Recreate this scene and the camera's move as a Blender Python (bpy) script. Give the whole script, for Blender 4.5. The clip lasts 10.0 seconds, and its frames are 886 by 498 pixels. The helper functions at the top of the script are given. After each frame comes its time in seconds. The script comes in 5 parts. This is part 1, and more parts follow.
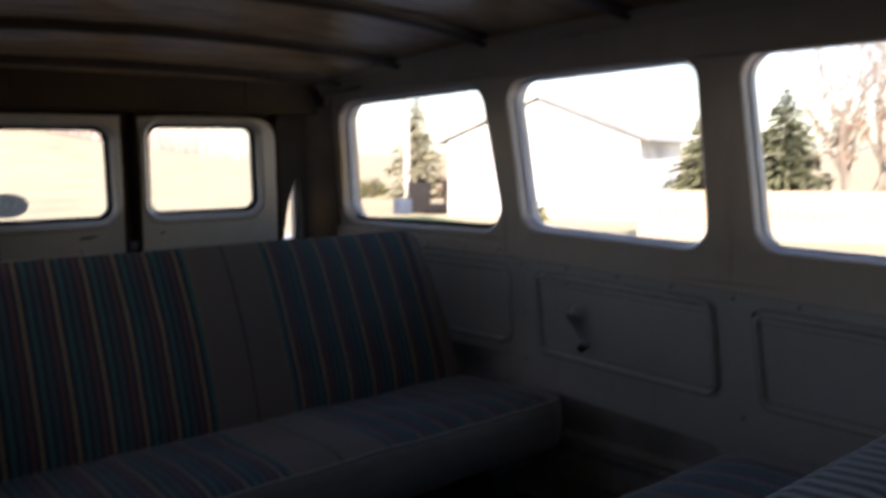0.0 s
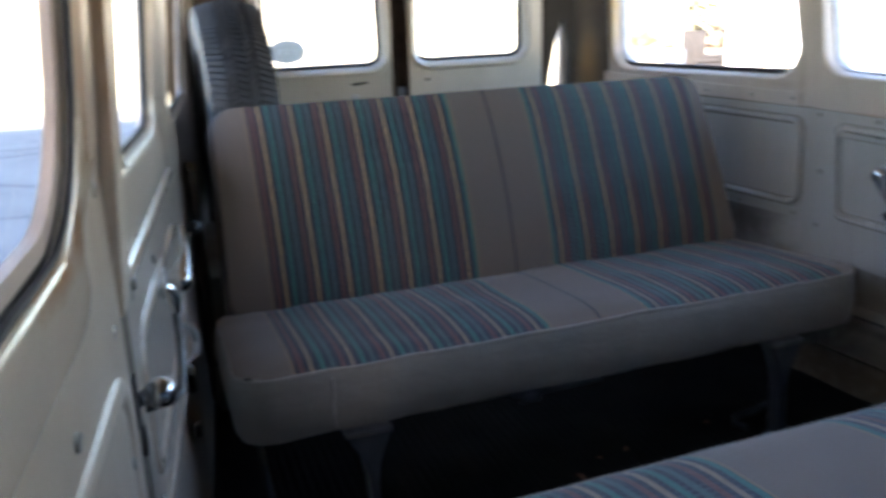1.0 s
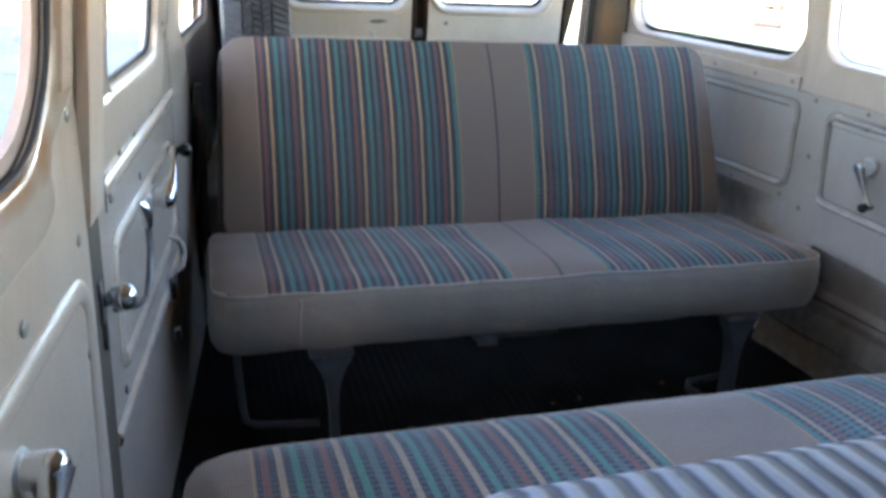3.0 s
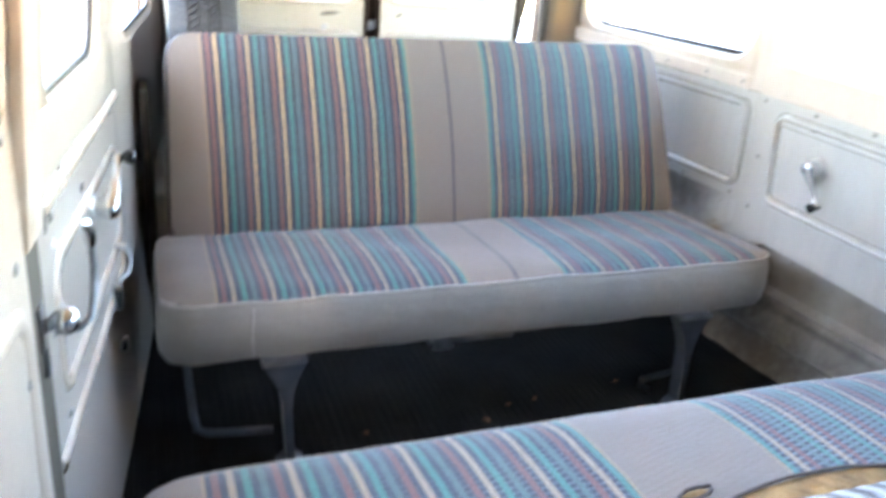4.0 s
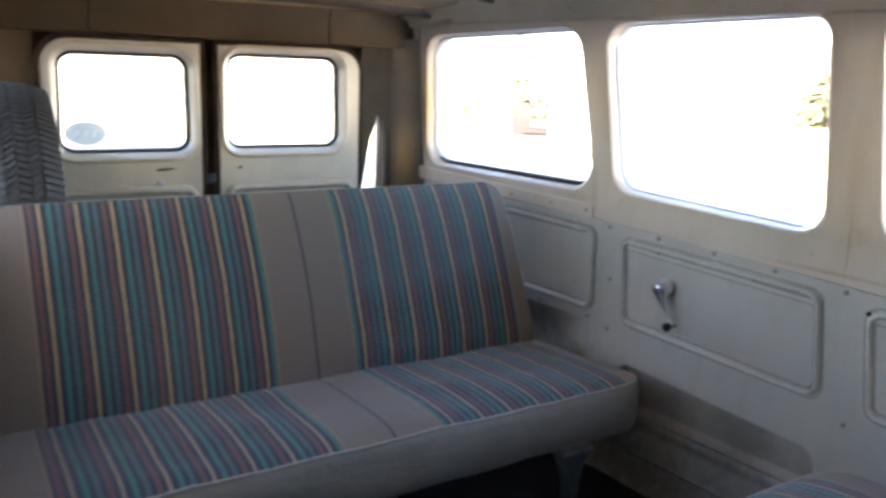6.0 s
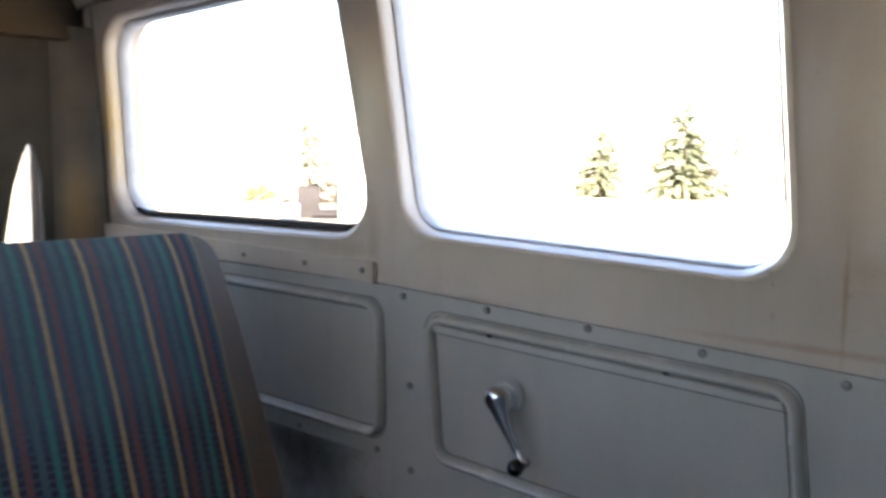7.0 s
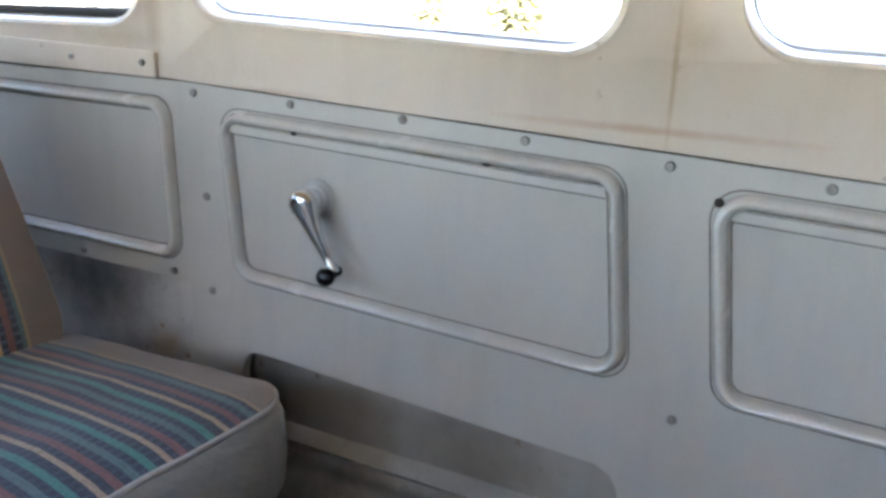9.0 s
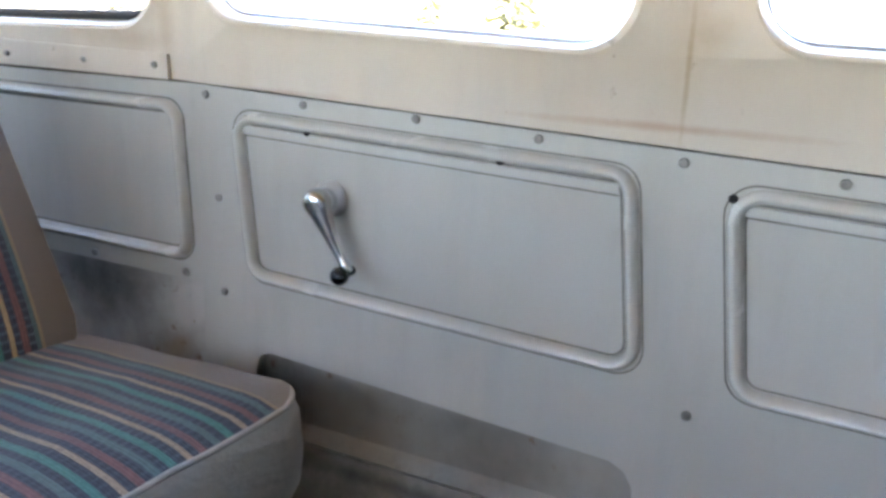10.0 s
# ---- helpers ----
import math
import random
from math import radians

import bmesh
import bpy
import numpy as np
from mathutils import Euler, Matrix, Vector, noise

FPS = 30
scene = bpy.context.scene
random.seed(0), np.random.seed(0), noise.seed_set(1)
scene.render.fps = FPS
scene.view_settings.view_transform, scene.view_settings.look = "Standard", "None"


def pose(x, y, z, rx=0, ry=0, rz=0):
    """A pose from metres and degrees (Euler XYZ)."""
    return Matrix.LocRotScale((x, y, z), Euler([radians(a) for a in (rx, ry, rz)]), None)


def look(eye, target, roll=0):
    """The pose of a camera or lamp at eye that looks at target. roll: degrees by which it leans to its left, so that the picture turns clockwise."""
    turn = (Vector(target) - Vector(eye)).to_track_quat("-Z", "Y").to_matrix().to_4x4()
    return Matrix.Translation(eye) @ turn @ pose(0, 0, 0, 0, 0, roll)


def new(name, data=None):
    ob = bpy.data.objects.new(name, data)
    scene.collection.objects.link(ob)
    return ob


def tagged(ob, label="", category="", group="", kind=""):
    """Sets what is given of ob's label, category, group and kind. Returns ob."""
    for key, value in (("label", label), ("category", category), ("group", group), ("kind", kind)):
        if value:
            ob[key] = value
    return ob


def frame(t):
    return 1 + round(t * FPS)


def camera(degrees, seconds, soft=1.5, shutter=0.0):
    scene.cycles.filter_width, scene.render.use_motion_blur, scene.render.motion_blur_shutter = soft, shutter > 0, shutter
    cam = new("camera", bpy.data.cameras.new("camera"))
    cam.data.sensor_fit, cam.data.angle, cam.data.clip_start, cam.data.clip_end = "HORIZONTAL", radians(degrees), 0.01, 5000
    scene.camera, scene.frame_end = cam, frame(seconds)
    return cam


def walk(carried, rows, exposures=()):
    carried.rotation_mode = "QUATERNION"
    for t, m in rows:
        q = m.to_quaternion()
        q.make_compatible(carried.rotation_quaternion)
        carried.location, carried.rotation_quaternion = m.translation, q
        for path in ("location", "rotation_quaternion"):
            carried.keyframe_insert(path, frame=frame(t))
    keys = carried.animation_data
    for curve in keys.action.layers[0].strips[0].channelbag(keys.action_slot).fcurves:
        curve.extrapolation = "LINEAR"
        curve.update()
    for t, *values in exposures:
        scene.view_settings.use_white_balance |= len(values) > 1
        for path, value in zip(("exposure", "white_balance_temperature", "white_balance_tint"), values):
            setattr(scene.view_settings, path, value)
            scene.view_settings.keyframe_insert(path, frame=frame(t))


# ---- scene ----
cam = camera(58.08, 10.0, soft=3.2, shutter=0.5)
PATH = [
    (0, pose(-1.015, -1.425, 1.070, 83.16, 0.40, -38.88)),
    (0.5, pose(-0.975, -1.383, 1.047, 76.39, 0.99, -30.92)),
    (1, pose(-0.967, -1.330, 1.036, 73.21, 1.99, -20.35)),
    (1.5, pose(-0.928, -1.376, 1.060, 76.70, -1.82, -10.43)),
    (2, pose(-0.904, -1.428, 1.080, 77.25, -3.08, -10.72)),
    (2.5, pose(-0.887, -1.459, 1.081, 76.14, -1.78, -14.55)),
    (2.7, pose(-0.884, -1.465, 1.082, 73.02, -2.08, -15.56)),
    (3.8, pose(-0.885, -1.411, 1.115, 65.07, -5.32, -17.57)),
    (4, pose(-0.880, -1.417, 1.126, 67.46, -4.30, -19.47)),
    (4.2, pose(-0.874, -1.414, 1.140, 68.79, -3.10, -23.05)),
    (4.5, pose(-0.876, -1.408, 1.147, 70.82, -2.60, -26.13)),
    (5, pose(-0.896, -1.377, 1.160, 73.72, -2.08, -28.22)),
    (5.2, pose(-0.903, -1.364, 1.161, 75.17, -2.02, -28.09)),
    (6.3, pose(-0.836, -1.259, 1.154, 78.01, -2.12, -35.72)),
    (6.5, pose(-0.705, -1.005, 1.129, 78.86, -2.00, -39.67)),
    (7, pose(-0.199, -0.629, 0.956, 83.75, -1.02, -46.23)),
    (7.5, pose(-0.183, -0.610, 0.942, 77.65, -1.41, -52.88)),
    (8, pose(-0.128, -0.571, 0.850, 75.38, -3.53, -57.45)),
    (8.5, pose(-0.085, -0.596, 0.885, 73.34, -2.15, -59.67)),
    (9, pose(-0.084, -0.587, 0.857, 73.39, -2.44, -57.89)),
    (9.5, pose(-0.090, -0.583, 0.876, 72.88, -2.37, -58.25)),
    (10, pose(-0.101, -0.575, 0.848, 73.86, -2.18, -58.08)),
]
EXPOSURES = [
    (0.0, 1.20, 6550, 23), (0.5, 1.50, 6440, 22), (1.0, 3.70, 6340, 17), (1.5, 4.56, 6260, 17), (2.0, 4.25, 6240, 18), (2.5, 4.02, 6390, 18),
    (3.8, 6.05, 6690, 15), (4.0, 6.13, 6890, 16), (4.5, 6.24, 7090, 17), (5.0, 5.75, 6940, 17), (5.2, 5.35, 6840, 16), (6.3, 3.82, 6740, 17), (6.5, 3.60, 6740, 17),
    (7.0, 3.55, 6690, 18), (7.5, 2.93, 6690, 18), (8.0, 3.42, 6860, 17), (8.5, 4.66, 6930, 16), (9.0, 4.93, 6920, 16), (10.0, 5.12, 6940, 17),
]
walk(cam, PATH, EXPOSURES)

# ---- world and sun ----
SUN_ELEV = radians(32)
world = bpy.data.worlds.new("world")
scene.world = world
world.use_nodes = True
wt = world.node_tree
sky = wt.nodes.new("ShaderNodeTexSky")
sky.sky_type = "NISHITA"
sky.sun_disc = False
sky.sun_elevation = SUN_ELEV
sky.sun_rotation = radians(219)
sky.air_density, sky.dust_density = 1.0, 1.0
wt.nodes["Background"].inputs["Strength"].default_value = 0.15
wt.links.new(sky.outputs[0], wt.nodes["Background"].inputs["Color"])
sun_data = bpy.data.lights.new("sun", "SUN")
sun_data.energy, sun_data.angle, sun_data.color = 5.0, radians(0.6), (1.0, 0.93, 0.82)
sun = new("sun", sun_data)
sun.matrix_world = look((-9.6, -12, 9.6), (0, 0, 0))


# ---- materials ----
def material(name, rough=0.5, metal=0.0, spec=0.5):
    m = bpy.data.materials.new(name)
    m.use_nodes = True
    nt = m.node_tree
    b = nt.nodes["Principled BSDF"]
    b.inputs["Roughness"].default_value = rough
    b.inputs["Metallic"].default_value = metal
    b.inputs["Specular IOR Level"].default_value = spec
    return m, nt, b


def node(nt, kind, **inputs):
    n = nt.nodes.new(kind)
    for key, value in inputs.items():
        n.inputs[key].default_value = value
    return n


def coords(nt, kind="Object", scale=(1, 1, 1)):
    c = nt.nodes.new("ShaderNodeTexCoord")
    mp = nt.nodes.new("ShaderNodeMapping")
    mp.inputs["Scale"].default_value = scale
    nt.links.new(c.outputs[kind], mp.inputs["Vector"])
    return mp.outputs["Vector"]


def noise_tex(nt, vec, scale, detail=4.0, rough=0.55):
    n = node(nt, "ShaderNodeTexNoise", Scale=scale, Detail=detail, Roughness=rough)
    nt.links.new(vec, n.inputs["Vector"])
    return n.outputs["Fac"]


def ramp(nt, fac, stops, constant=False):
    r = nt.nodes.new("ShaderNodeValToRGB")
    r.color_ramp.interpolation = "CONSTANT" if constant else "LINEAR"
    el = r.color_ramp.elements
    while len(el) < len(stops):
        el.new(0.5)
    for e, (p, c) in zip(el, stops):
        e.position = p
        e.color = (*c, 1) if len(c) == 3 else c
    nt.links.new(fac, r.inputs["Fac"])
    return r.outputs["Color"]


def mix(nt, fac, a, b, mode="MIX"):
    n = nt.nodes.new("ShaderNodeMix")
    n.data_type = "RGBA"
    n.blend_type = mode
    for val, sock in ((fac, n.inputs[0]), (a, n.inputs[6]), (b, n.inputs[7])):
        if isinstance(val, (int, float)):
            sock.default_value = val
        elif isinstance(val, tuple):
            sock.default_value = (*val, 1)
        else:
            nt.links.new(val, sock)
    return n.outputs[2]


def math_node(nt, op, a, b=0.0, c=0.0):
    n = nt.nodes.new("ShaderNodeMath")
    n.operation = op
    for val, sock in zip((a, b, c), n.inputs):
        if isinstance(val, (int, float)):
            sock.default_value = val
        else:
            nt.links.new(val, sock)
    return n.outputs[0]


def bump(nt, b, height, strength=0.2, dist=0.005):
    n = node(nt, "ShaderNodeBump", Strength=strength, Distance=dist)
    nt.links.new(height, n.inputs["Height"])
    nt.links.new(n.outputs["Normal"], b.inputs["Normal"])


def painted(name, base, dark, rust=(0.16, 0.075, 0.03), rough=0.42, wear=0.62, scale=1.0, rust_amount=1.0, coat=0.0, stains_and_light=(), drip=0.26):
    """Old body paint: blotchy tone, fine orange peel, a few rust specks."""
    m, nt, b = material(name, rough)
    b.inputs["Coat Weight"].default_value, b.inputs["Coat Roughness"].default_value = coat, 0.16
    v = coords(nt)
    big = noise_tex(nt, v, 3.0 * scale, 5)
    col = ramp(nt, big, [(0.3, dark), (0.62, base)])
    streak = noise_tex(nt, coords(nt, scale=(9, 9, 1.4)), 2.0, 6, 0.65)
    col = mix(nt, ramp(nt, streak, [(0.48, (0, 0, 0)), (0.85, (drip,) * 3)]), col, tuple(0.6 * c for c in dark))
    speck = noise_tex(nt, v, 26, 8, 0.7)
    fac = ramp(nt, speck, [(wear + 0.04, (0, 0, 0)), (wear + 0.14, (rust_amount,) * 3)])
    col = mix(nt, fac, col, rust)
    # stains and painted light with a place of their own: centre, radii, colour, strength
    for centre, radii, tone, amount in stains_and_light:
        mp = nt.nodes.new("ShaderNodeMapping")
        mp.vector_type = "TEXTURE"
        mp.inputs["Location"].default_value = centre
        mp.inputs["Scale"].default_value = radii
        tc = nt.nodes.new("ShaderNodeTexCoord")
        nt.links.new(tc.outputs["Object"], mp.inputs["Vector"])
        ln = nt.nodes.new("ShaderNodeVectorMath")
        ln.operation = "LENGTH"
        nt.links.new(mp.outputs["Vector"], ln.inputs[0])
        d = math_node(nt, "ADD", ln.outputs["Value"], math_node(nt, "MULTIPLY_ADD", noise_tex(nt, v, 30, 7, 0.7), 0.9, -0.45))
        col = mix(nt, ramp(nt, d, [(0.15, (amount,) * 3), (1.0, (0, 0, 0))]), col, tone)
    nt.links.new(col, b.inputs["Base Color"])
    rr = ramp(nt, noise_tex(nt, v, 14, 4), [(0.3, (rough - (0.012 if coat > 0.3 else 0.05),) * 3), (0.7, (rough + (0.02 if coat > 0.3 else 0.08),) * 3)])
    nt.links.new(rr, b.inputs["Roughness"])
    bump(nt, b, noise_tex(nt, v, 55, 3), 0.12, 0.004)
    return m


BROWN, RUST = (0.30, 0.19, 0.085), (0.33, 0.15, 0.055)
M_CREAM = painted("cream_paint", (0.590, 0.495, 0.405), (0.530, 0.438, 0.350), rough=0.36, coat=0.25, stains_and_light=[
    ((0.785, -0.335, 0.93), (0.06, 0.030, 0.22), BROWN, 0.28), ((0.785, -0.337, 0.80), (0.06, 0.0045, 0.10), BROWN, 0.6), ((0.79, -0.36, 0.84), (0.06, 0.03, 0.03), BROWN, 0.3),
    ((0.71, 0.40, 0.82), (0.06, 0.02, 0.10), BROWN, 0.3), ((0.78, -0.32, 0.741), (0.06, 0.22, 0.007), RUST, 0.45),
    ((0.73, 0.20, 0.741), (0.06, 0.12, 0.006), RUST, 0.35), ((0.70, 0.47, 0.80), (0.06, 0.10, 0.02), BROWN, 0.3),
    # First entry paints golden sunlight on the quarter window's rear reveal.
    ((0.615, 1.222, 1.02), (0.10, 0.022, 0.22), (0.62, 0.37, 0.09), 0.85), ((-1.01, -0.485, 1.08), (0.08, 0.016, 0.36), RUST, 0.55), ((-1.02, -0.47, 0.76), (0.06, 0.04, 0.04), BROWN, 0.5)])
# Door paint copied darker, so the side wall's weaker light sits in the colour.
M_LEFT = painted("grey_beige_shaded_door_paint", (0.46, 0.390, 0.322), (0.385, 0.322, 0.262), rough=0.34, coat=0.35, drip=0.16, rust_amount=0.7)
# Lighter copy for the front door, with its brighter light in the colour.
M_FRONT = painted("worn_cream_lit_door_paint", (0.545, 0.450, 0.362), (0.45, 0.362, 0.285), rough=0.34, coat=0.35, drip=0.28, rust_amount=0.9, stains_and_light=[
    ((0.04, 0.345, 1.0), (0.09, 0.016, 0.32), RUST, 0.6), ((0.04, 0.398, 0.76), (0.09, 0.012, 0.09), BROWN, 0.5), ((0.04, 0.37, 0.815), (0.09, 0.05, 0.012), BROWN, 0.6)])
M_ROLL = painted("worn_grey_beige_roll", (0.565, 0.468, 0.38), (0.49, 0.40, 0.32), rough=0.25, coat=0.6, drip=0.05, rust_amount=0.7, stains_and_light=[
    ((0.04, 0.205, 0.752), (0.08, 0.11, 0.024), RUST, 0.85),
    ((0.03, 0.292, 0.775), (0.08, 0.035, 0.045), RUST, 0.85), ((0.03, 0.34, 0.815), (0.08, 0.03, 0.02), BROWN, 0.5)])
# Glossier panel paint, lightened so the beads' highlight is partly in the colour.
M_BEAD = painted("glossy_lightened_bead_paint", (0.55, 0.52, 0.465), (0.50, 0.47, 0.42), rough=0.26, wear=0.7, rust_amount=0.4, coat=0.7)
M_REVEAL = painted("pinkish_rusty_channel_paint", (0.50, 0.40, 0.34), (0.36, 0.27, 0.22), rough=0.4, wear=0.58)
M_PANEL = painted("grey_panel_paint", (0.475, 0.445, 0.395), (0.42, 0.392, 0.345), rough=0.33, wear=0.68, rust_amount=0.6, coat=0.5)
M_DOOR = painted("beige_door_paint", (0.56, 0.48, 0.365), (0.47, 0.40, 0.30), rough=0.34, coat=0.3)
M_DIRTY = painted("dirty_bare_metal", (0.46, 0.43, 0.39), (0.22, 0.20, 0.18), wear=0.56, scale=2.2, stains_and_light=[
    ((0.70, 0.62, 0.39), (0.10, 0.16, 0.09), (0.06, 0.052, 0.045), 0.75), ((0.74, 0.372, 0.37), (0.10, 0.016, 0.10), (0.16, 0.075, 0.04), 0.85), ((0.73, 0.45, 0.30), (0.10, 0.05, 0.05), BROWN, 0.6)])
# Cream paint with brown stain; the header's shade is put into its dark base.
M_HEADER = painted("brown_stained_shaded_cream_paint", (0.085, 0.058, 0.034), (0.05, 0.034, 0.020), wear=0.66)
# Low sun glow and an upright shadow are painted on the post.
M_POST = painted("stained_warm_lit_post_paint", (0.20, 0.148, 0.092), (0.12, 0.088, 0.056), wear=0.62, scale=1.2, stains_and_light=[((0.56, 1.28, 0.82), (0.05, 0.08, 0.14), (0.42, 0.24, 0.08), 0.7), ((0.522, 1.31, 1.0), (0.03, 0.08, 0.5), (0.07, 0.055, 0.04), 0.8)])
# The rear corner's shadow is painted as a near-black base colour.
M_CORNER = painted("shade_dark_corner_paint", (0.065, 0.052, 0.037), (0.030, 0.025, 0.020), wear=0.66, rough=0.75)
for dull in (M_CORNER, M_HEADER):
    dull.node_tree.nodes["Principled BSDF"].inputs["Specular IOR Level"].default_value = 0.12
M_RAIL = painted("dull_cream_rail_paint", (0.50, 0.41, 0.30), (0.40, 0.32, 0.225), wear=0.6)
# Recess shadow is painted in at the rear, dirt towards the floor.
M_LOWER = painted("shaded_dirty_lower_paint", (0.31, 0.285, 0.245), (0.17, 0.152, 0.125), wear=0.58, scale=1.6, stains_and_light=[
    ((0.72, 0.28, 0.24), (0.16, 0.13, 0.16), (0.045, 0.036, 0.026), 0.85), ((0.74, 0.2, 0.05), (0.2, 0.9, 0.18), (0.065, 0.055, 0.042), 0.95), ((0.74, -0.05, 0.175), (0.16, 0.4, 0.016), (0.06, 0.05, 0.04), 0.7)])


def plain(name, base, rough=0.5, metal=0.0, var=0.25, scale=12.0, bump_s=0.0, bump_scale=60.0, spec=0.5):
    m, nt, b = material(name, rough, metal, spec)
    v = coords(nt)
    f = noise_tex(nt, v, scale, 5)
    col = ramp(nt, f, [(0.25, tuple(c * (1 - var) for c in base)), (0.75, tuple(min(1, c * (1 + var * 0.5)) for c in base))])
    nt.links.new(col, b.inputs["Base Color"])
    if bump_s:
        bump(nt, b, noise_tex(nt, v, bump_scale, 4), bump_s, 0.004)
    return m


M_CHROME = plain("pitted_chrome", (0.72, 0.73, 0.75), 0.16, 1.0, 0.15, 40)
M_STEEL = plain("dull_steel", (0.22, 0.22, 0.23), 0.42, 0.8, 0.4, 25)
M_SCREW = plain("screw_steel", (0.27, 0.25, 0.225), 0.4, 0.35, 0.4, 90)
M_HOLE = plain("dark_hole", (0.015, 0.012, 0.01), 0.9)
M_RUBBER = plain("black_rubber_seal", (0.022, 0.022, 0.024), 0.55, 0, 0.3, 30, 0.1, spec=0.25)
M_ESC = plain("pale_worn_escutcheon", (0.50, 0.49, 0.47), 0.3, 0.2, 0.15, 30)
M_KNOB = plain("black_plastic", (0.012, 0.012, 0.014), 0.25)
M_BROWNGAP = plain("brown_weatherstrip", (0.040, 0.026, 0.018), 0.9, 0, 0.5, 20, 0.3, spec=0.05)
M_JAMB = plain("khaki_jamb_paint_in_shade", (0.085, 0.070, 0.050), 0.6, 0, 0.4, 12, 0.2)
M_FOAM = plain("ochre_foam", (0.29, 0.165, 0.06), 0.95, 0, 0.65, 26, 0.9, 90)
M_DARKLINE = plain("dark_line_paint", (0.17, 0.150, 0.128), 0.8, 0, 0.5, 30)
M_LEG = plain("dark_blue_steel", (0.06, 0.068, 0.08), 0.45, 0.2, 0.4, 15)
M_PIPE = plain("pale_piping", (0.31, 0.29, 0.265), 0.6, 0, 0.2, 60)
M_CHANNEL = plain("pale_window_channel", (0.50, 0.49, 0.50), 0.35, 0.0, 0.2, 20)
M_RIB = plain("dark_brown_rib", (0.075, 0.050, 0.031), 0.30, 0, 0.3, 10, spec=0.4)
M_SIDE = plain("grey_brown_side_cloth", (0.082, 0.065, 0.055), 0.85, 0, 0.2, 20, 0.3, 200)
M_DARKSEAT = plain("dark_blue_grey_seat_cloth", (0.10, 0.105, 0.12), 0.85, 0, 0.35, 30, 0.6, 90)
M_LEAF = plain("dry_leaf", (0.10, 0.045, 0.015), 0.8, 0, 0.5, 80)


def ridged_cloth():
    m, nt, b = material("ridged_dark_blue_seat_cloth", 0.8)
    c = nt.nodes.new("ShaderNodeTexCoord")
    sep = nt.nodes.new("ShaderNodeSeparateXYZ")
    nt.links.new(c.outputs["Object"], sep.inputs[0])
    wob = noise_tex(nt, c.outputs["Object"], 9.0, 3)
    wave = math_node(nt, "SINE", math_node(nt, "ADD", math_node(nt, "MULTIPLY", sep.outputs["X"], 2 * math.pi / 0.021), math_node(nt, "MULTIPLY", wob, 3.0)))
    fac = math_node(nt, "MULTIPLY_ADD", wave, 0.5, 0.5)
    col = ramp(nt, fac, [(0.2, (0.035, 0.038, 0.052)), (0.8, (0.17, 0.18, 0.215))])
    nt.links.new(col, b.inputs["Base Color"])
    bump(nt, b, fac, 0.6, 0.006)
    return m


M_RIDGE = ridged_cloth()


def tyre_material(name, lo, hi):
    m, nt, b = material(name, 0.6)
    v = coords(nt)
    col = ramp(nt, noise_tex(nt, v, 9, 6), [(0.3, (lo,) * 3), (0.75, (hi, hi * 1.04, hi * 1.16))])
    nt.links.new(col, b.inputs["Base Color"])
    bump(nt, b, noise_tex(nt, v, 90, 3), 0.2, 0.003)
    return m


# Carcass kept darker than the tread, which paints the shade of the grooves.
M_TYRE = tyre_material("shade_dark_tyre_rubber", 0.012, 0.026)
M_TREAD = tyre_material("worn_tread_rubber", 0.026, 0.054)


def floor_material():
    m, nt, b = material("ribbed_rubber_mat", 0.85, spec=0.12)
    v = coords(nt)
    col = ramp(nt, noise_tex(nt, v, 6, 7, 0.65), [(0.3, (0.006, 0.006, 0.0062)), (0.7, (0.015, 0.0145, 0.0145)), (0.85, (0.040, 0.033, 0.027))])
    nt.links.new(col, b.inputs["Base Color"])
    bump(nt, b, noise_tex(nt, v, 70, 4), 0.35, 0.004)
    return m


M_FLOOR = floor_material()


def headliner_material():
    m, nt, b = material("brown_hardboard_headliner", 0.24)
    v = coords(nt, scale=(1, 4, 1))
    col = ramp(nt, noise_tex(nt, v, 5, 6, 0.6), [(0.25, (0.30, 0.205, 0.120)), (0.7, (0.58, 0.41, 0.25))])
    nt.links.new(col, b.inputs["Base Color"])
    bump(nt, b, noise_tex(nt, v, 6, 3), 0.25, 0.02)
    return m


M_HEAD = headliner_material()

# Striped upholstery: two mirrored striped fields on a plain grey-brown ribbed cloth
GREY_CLOTH = (0.176, 0.138, 0.112)
TAN, NAVY, TEAL, SLATE, RED = (0.41, 0.270, 0.135), (0.026, 0.030, 0.046), (0.046, 0.165, 0.145), (0.068, 0.118, 0.122), (0.160, 0.070, 0.064)
THREAD = (0.095, 0.138, 0.165)


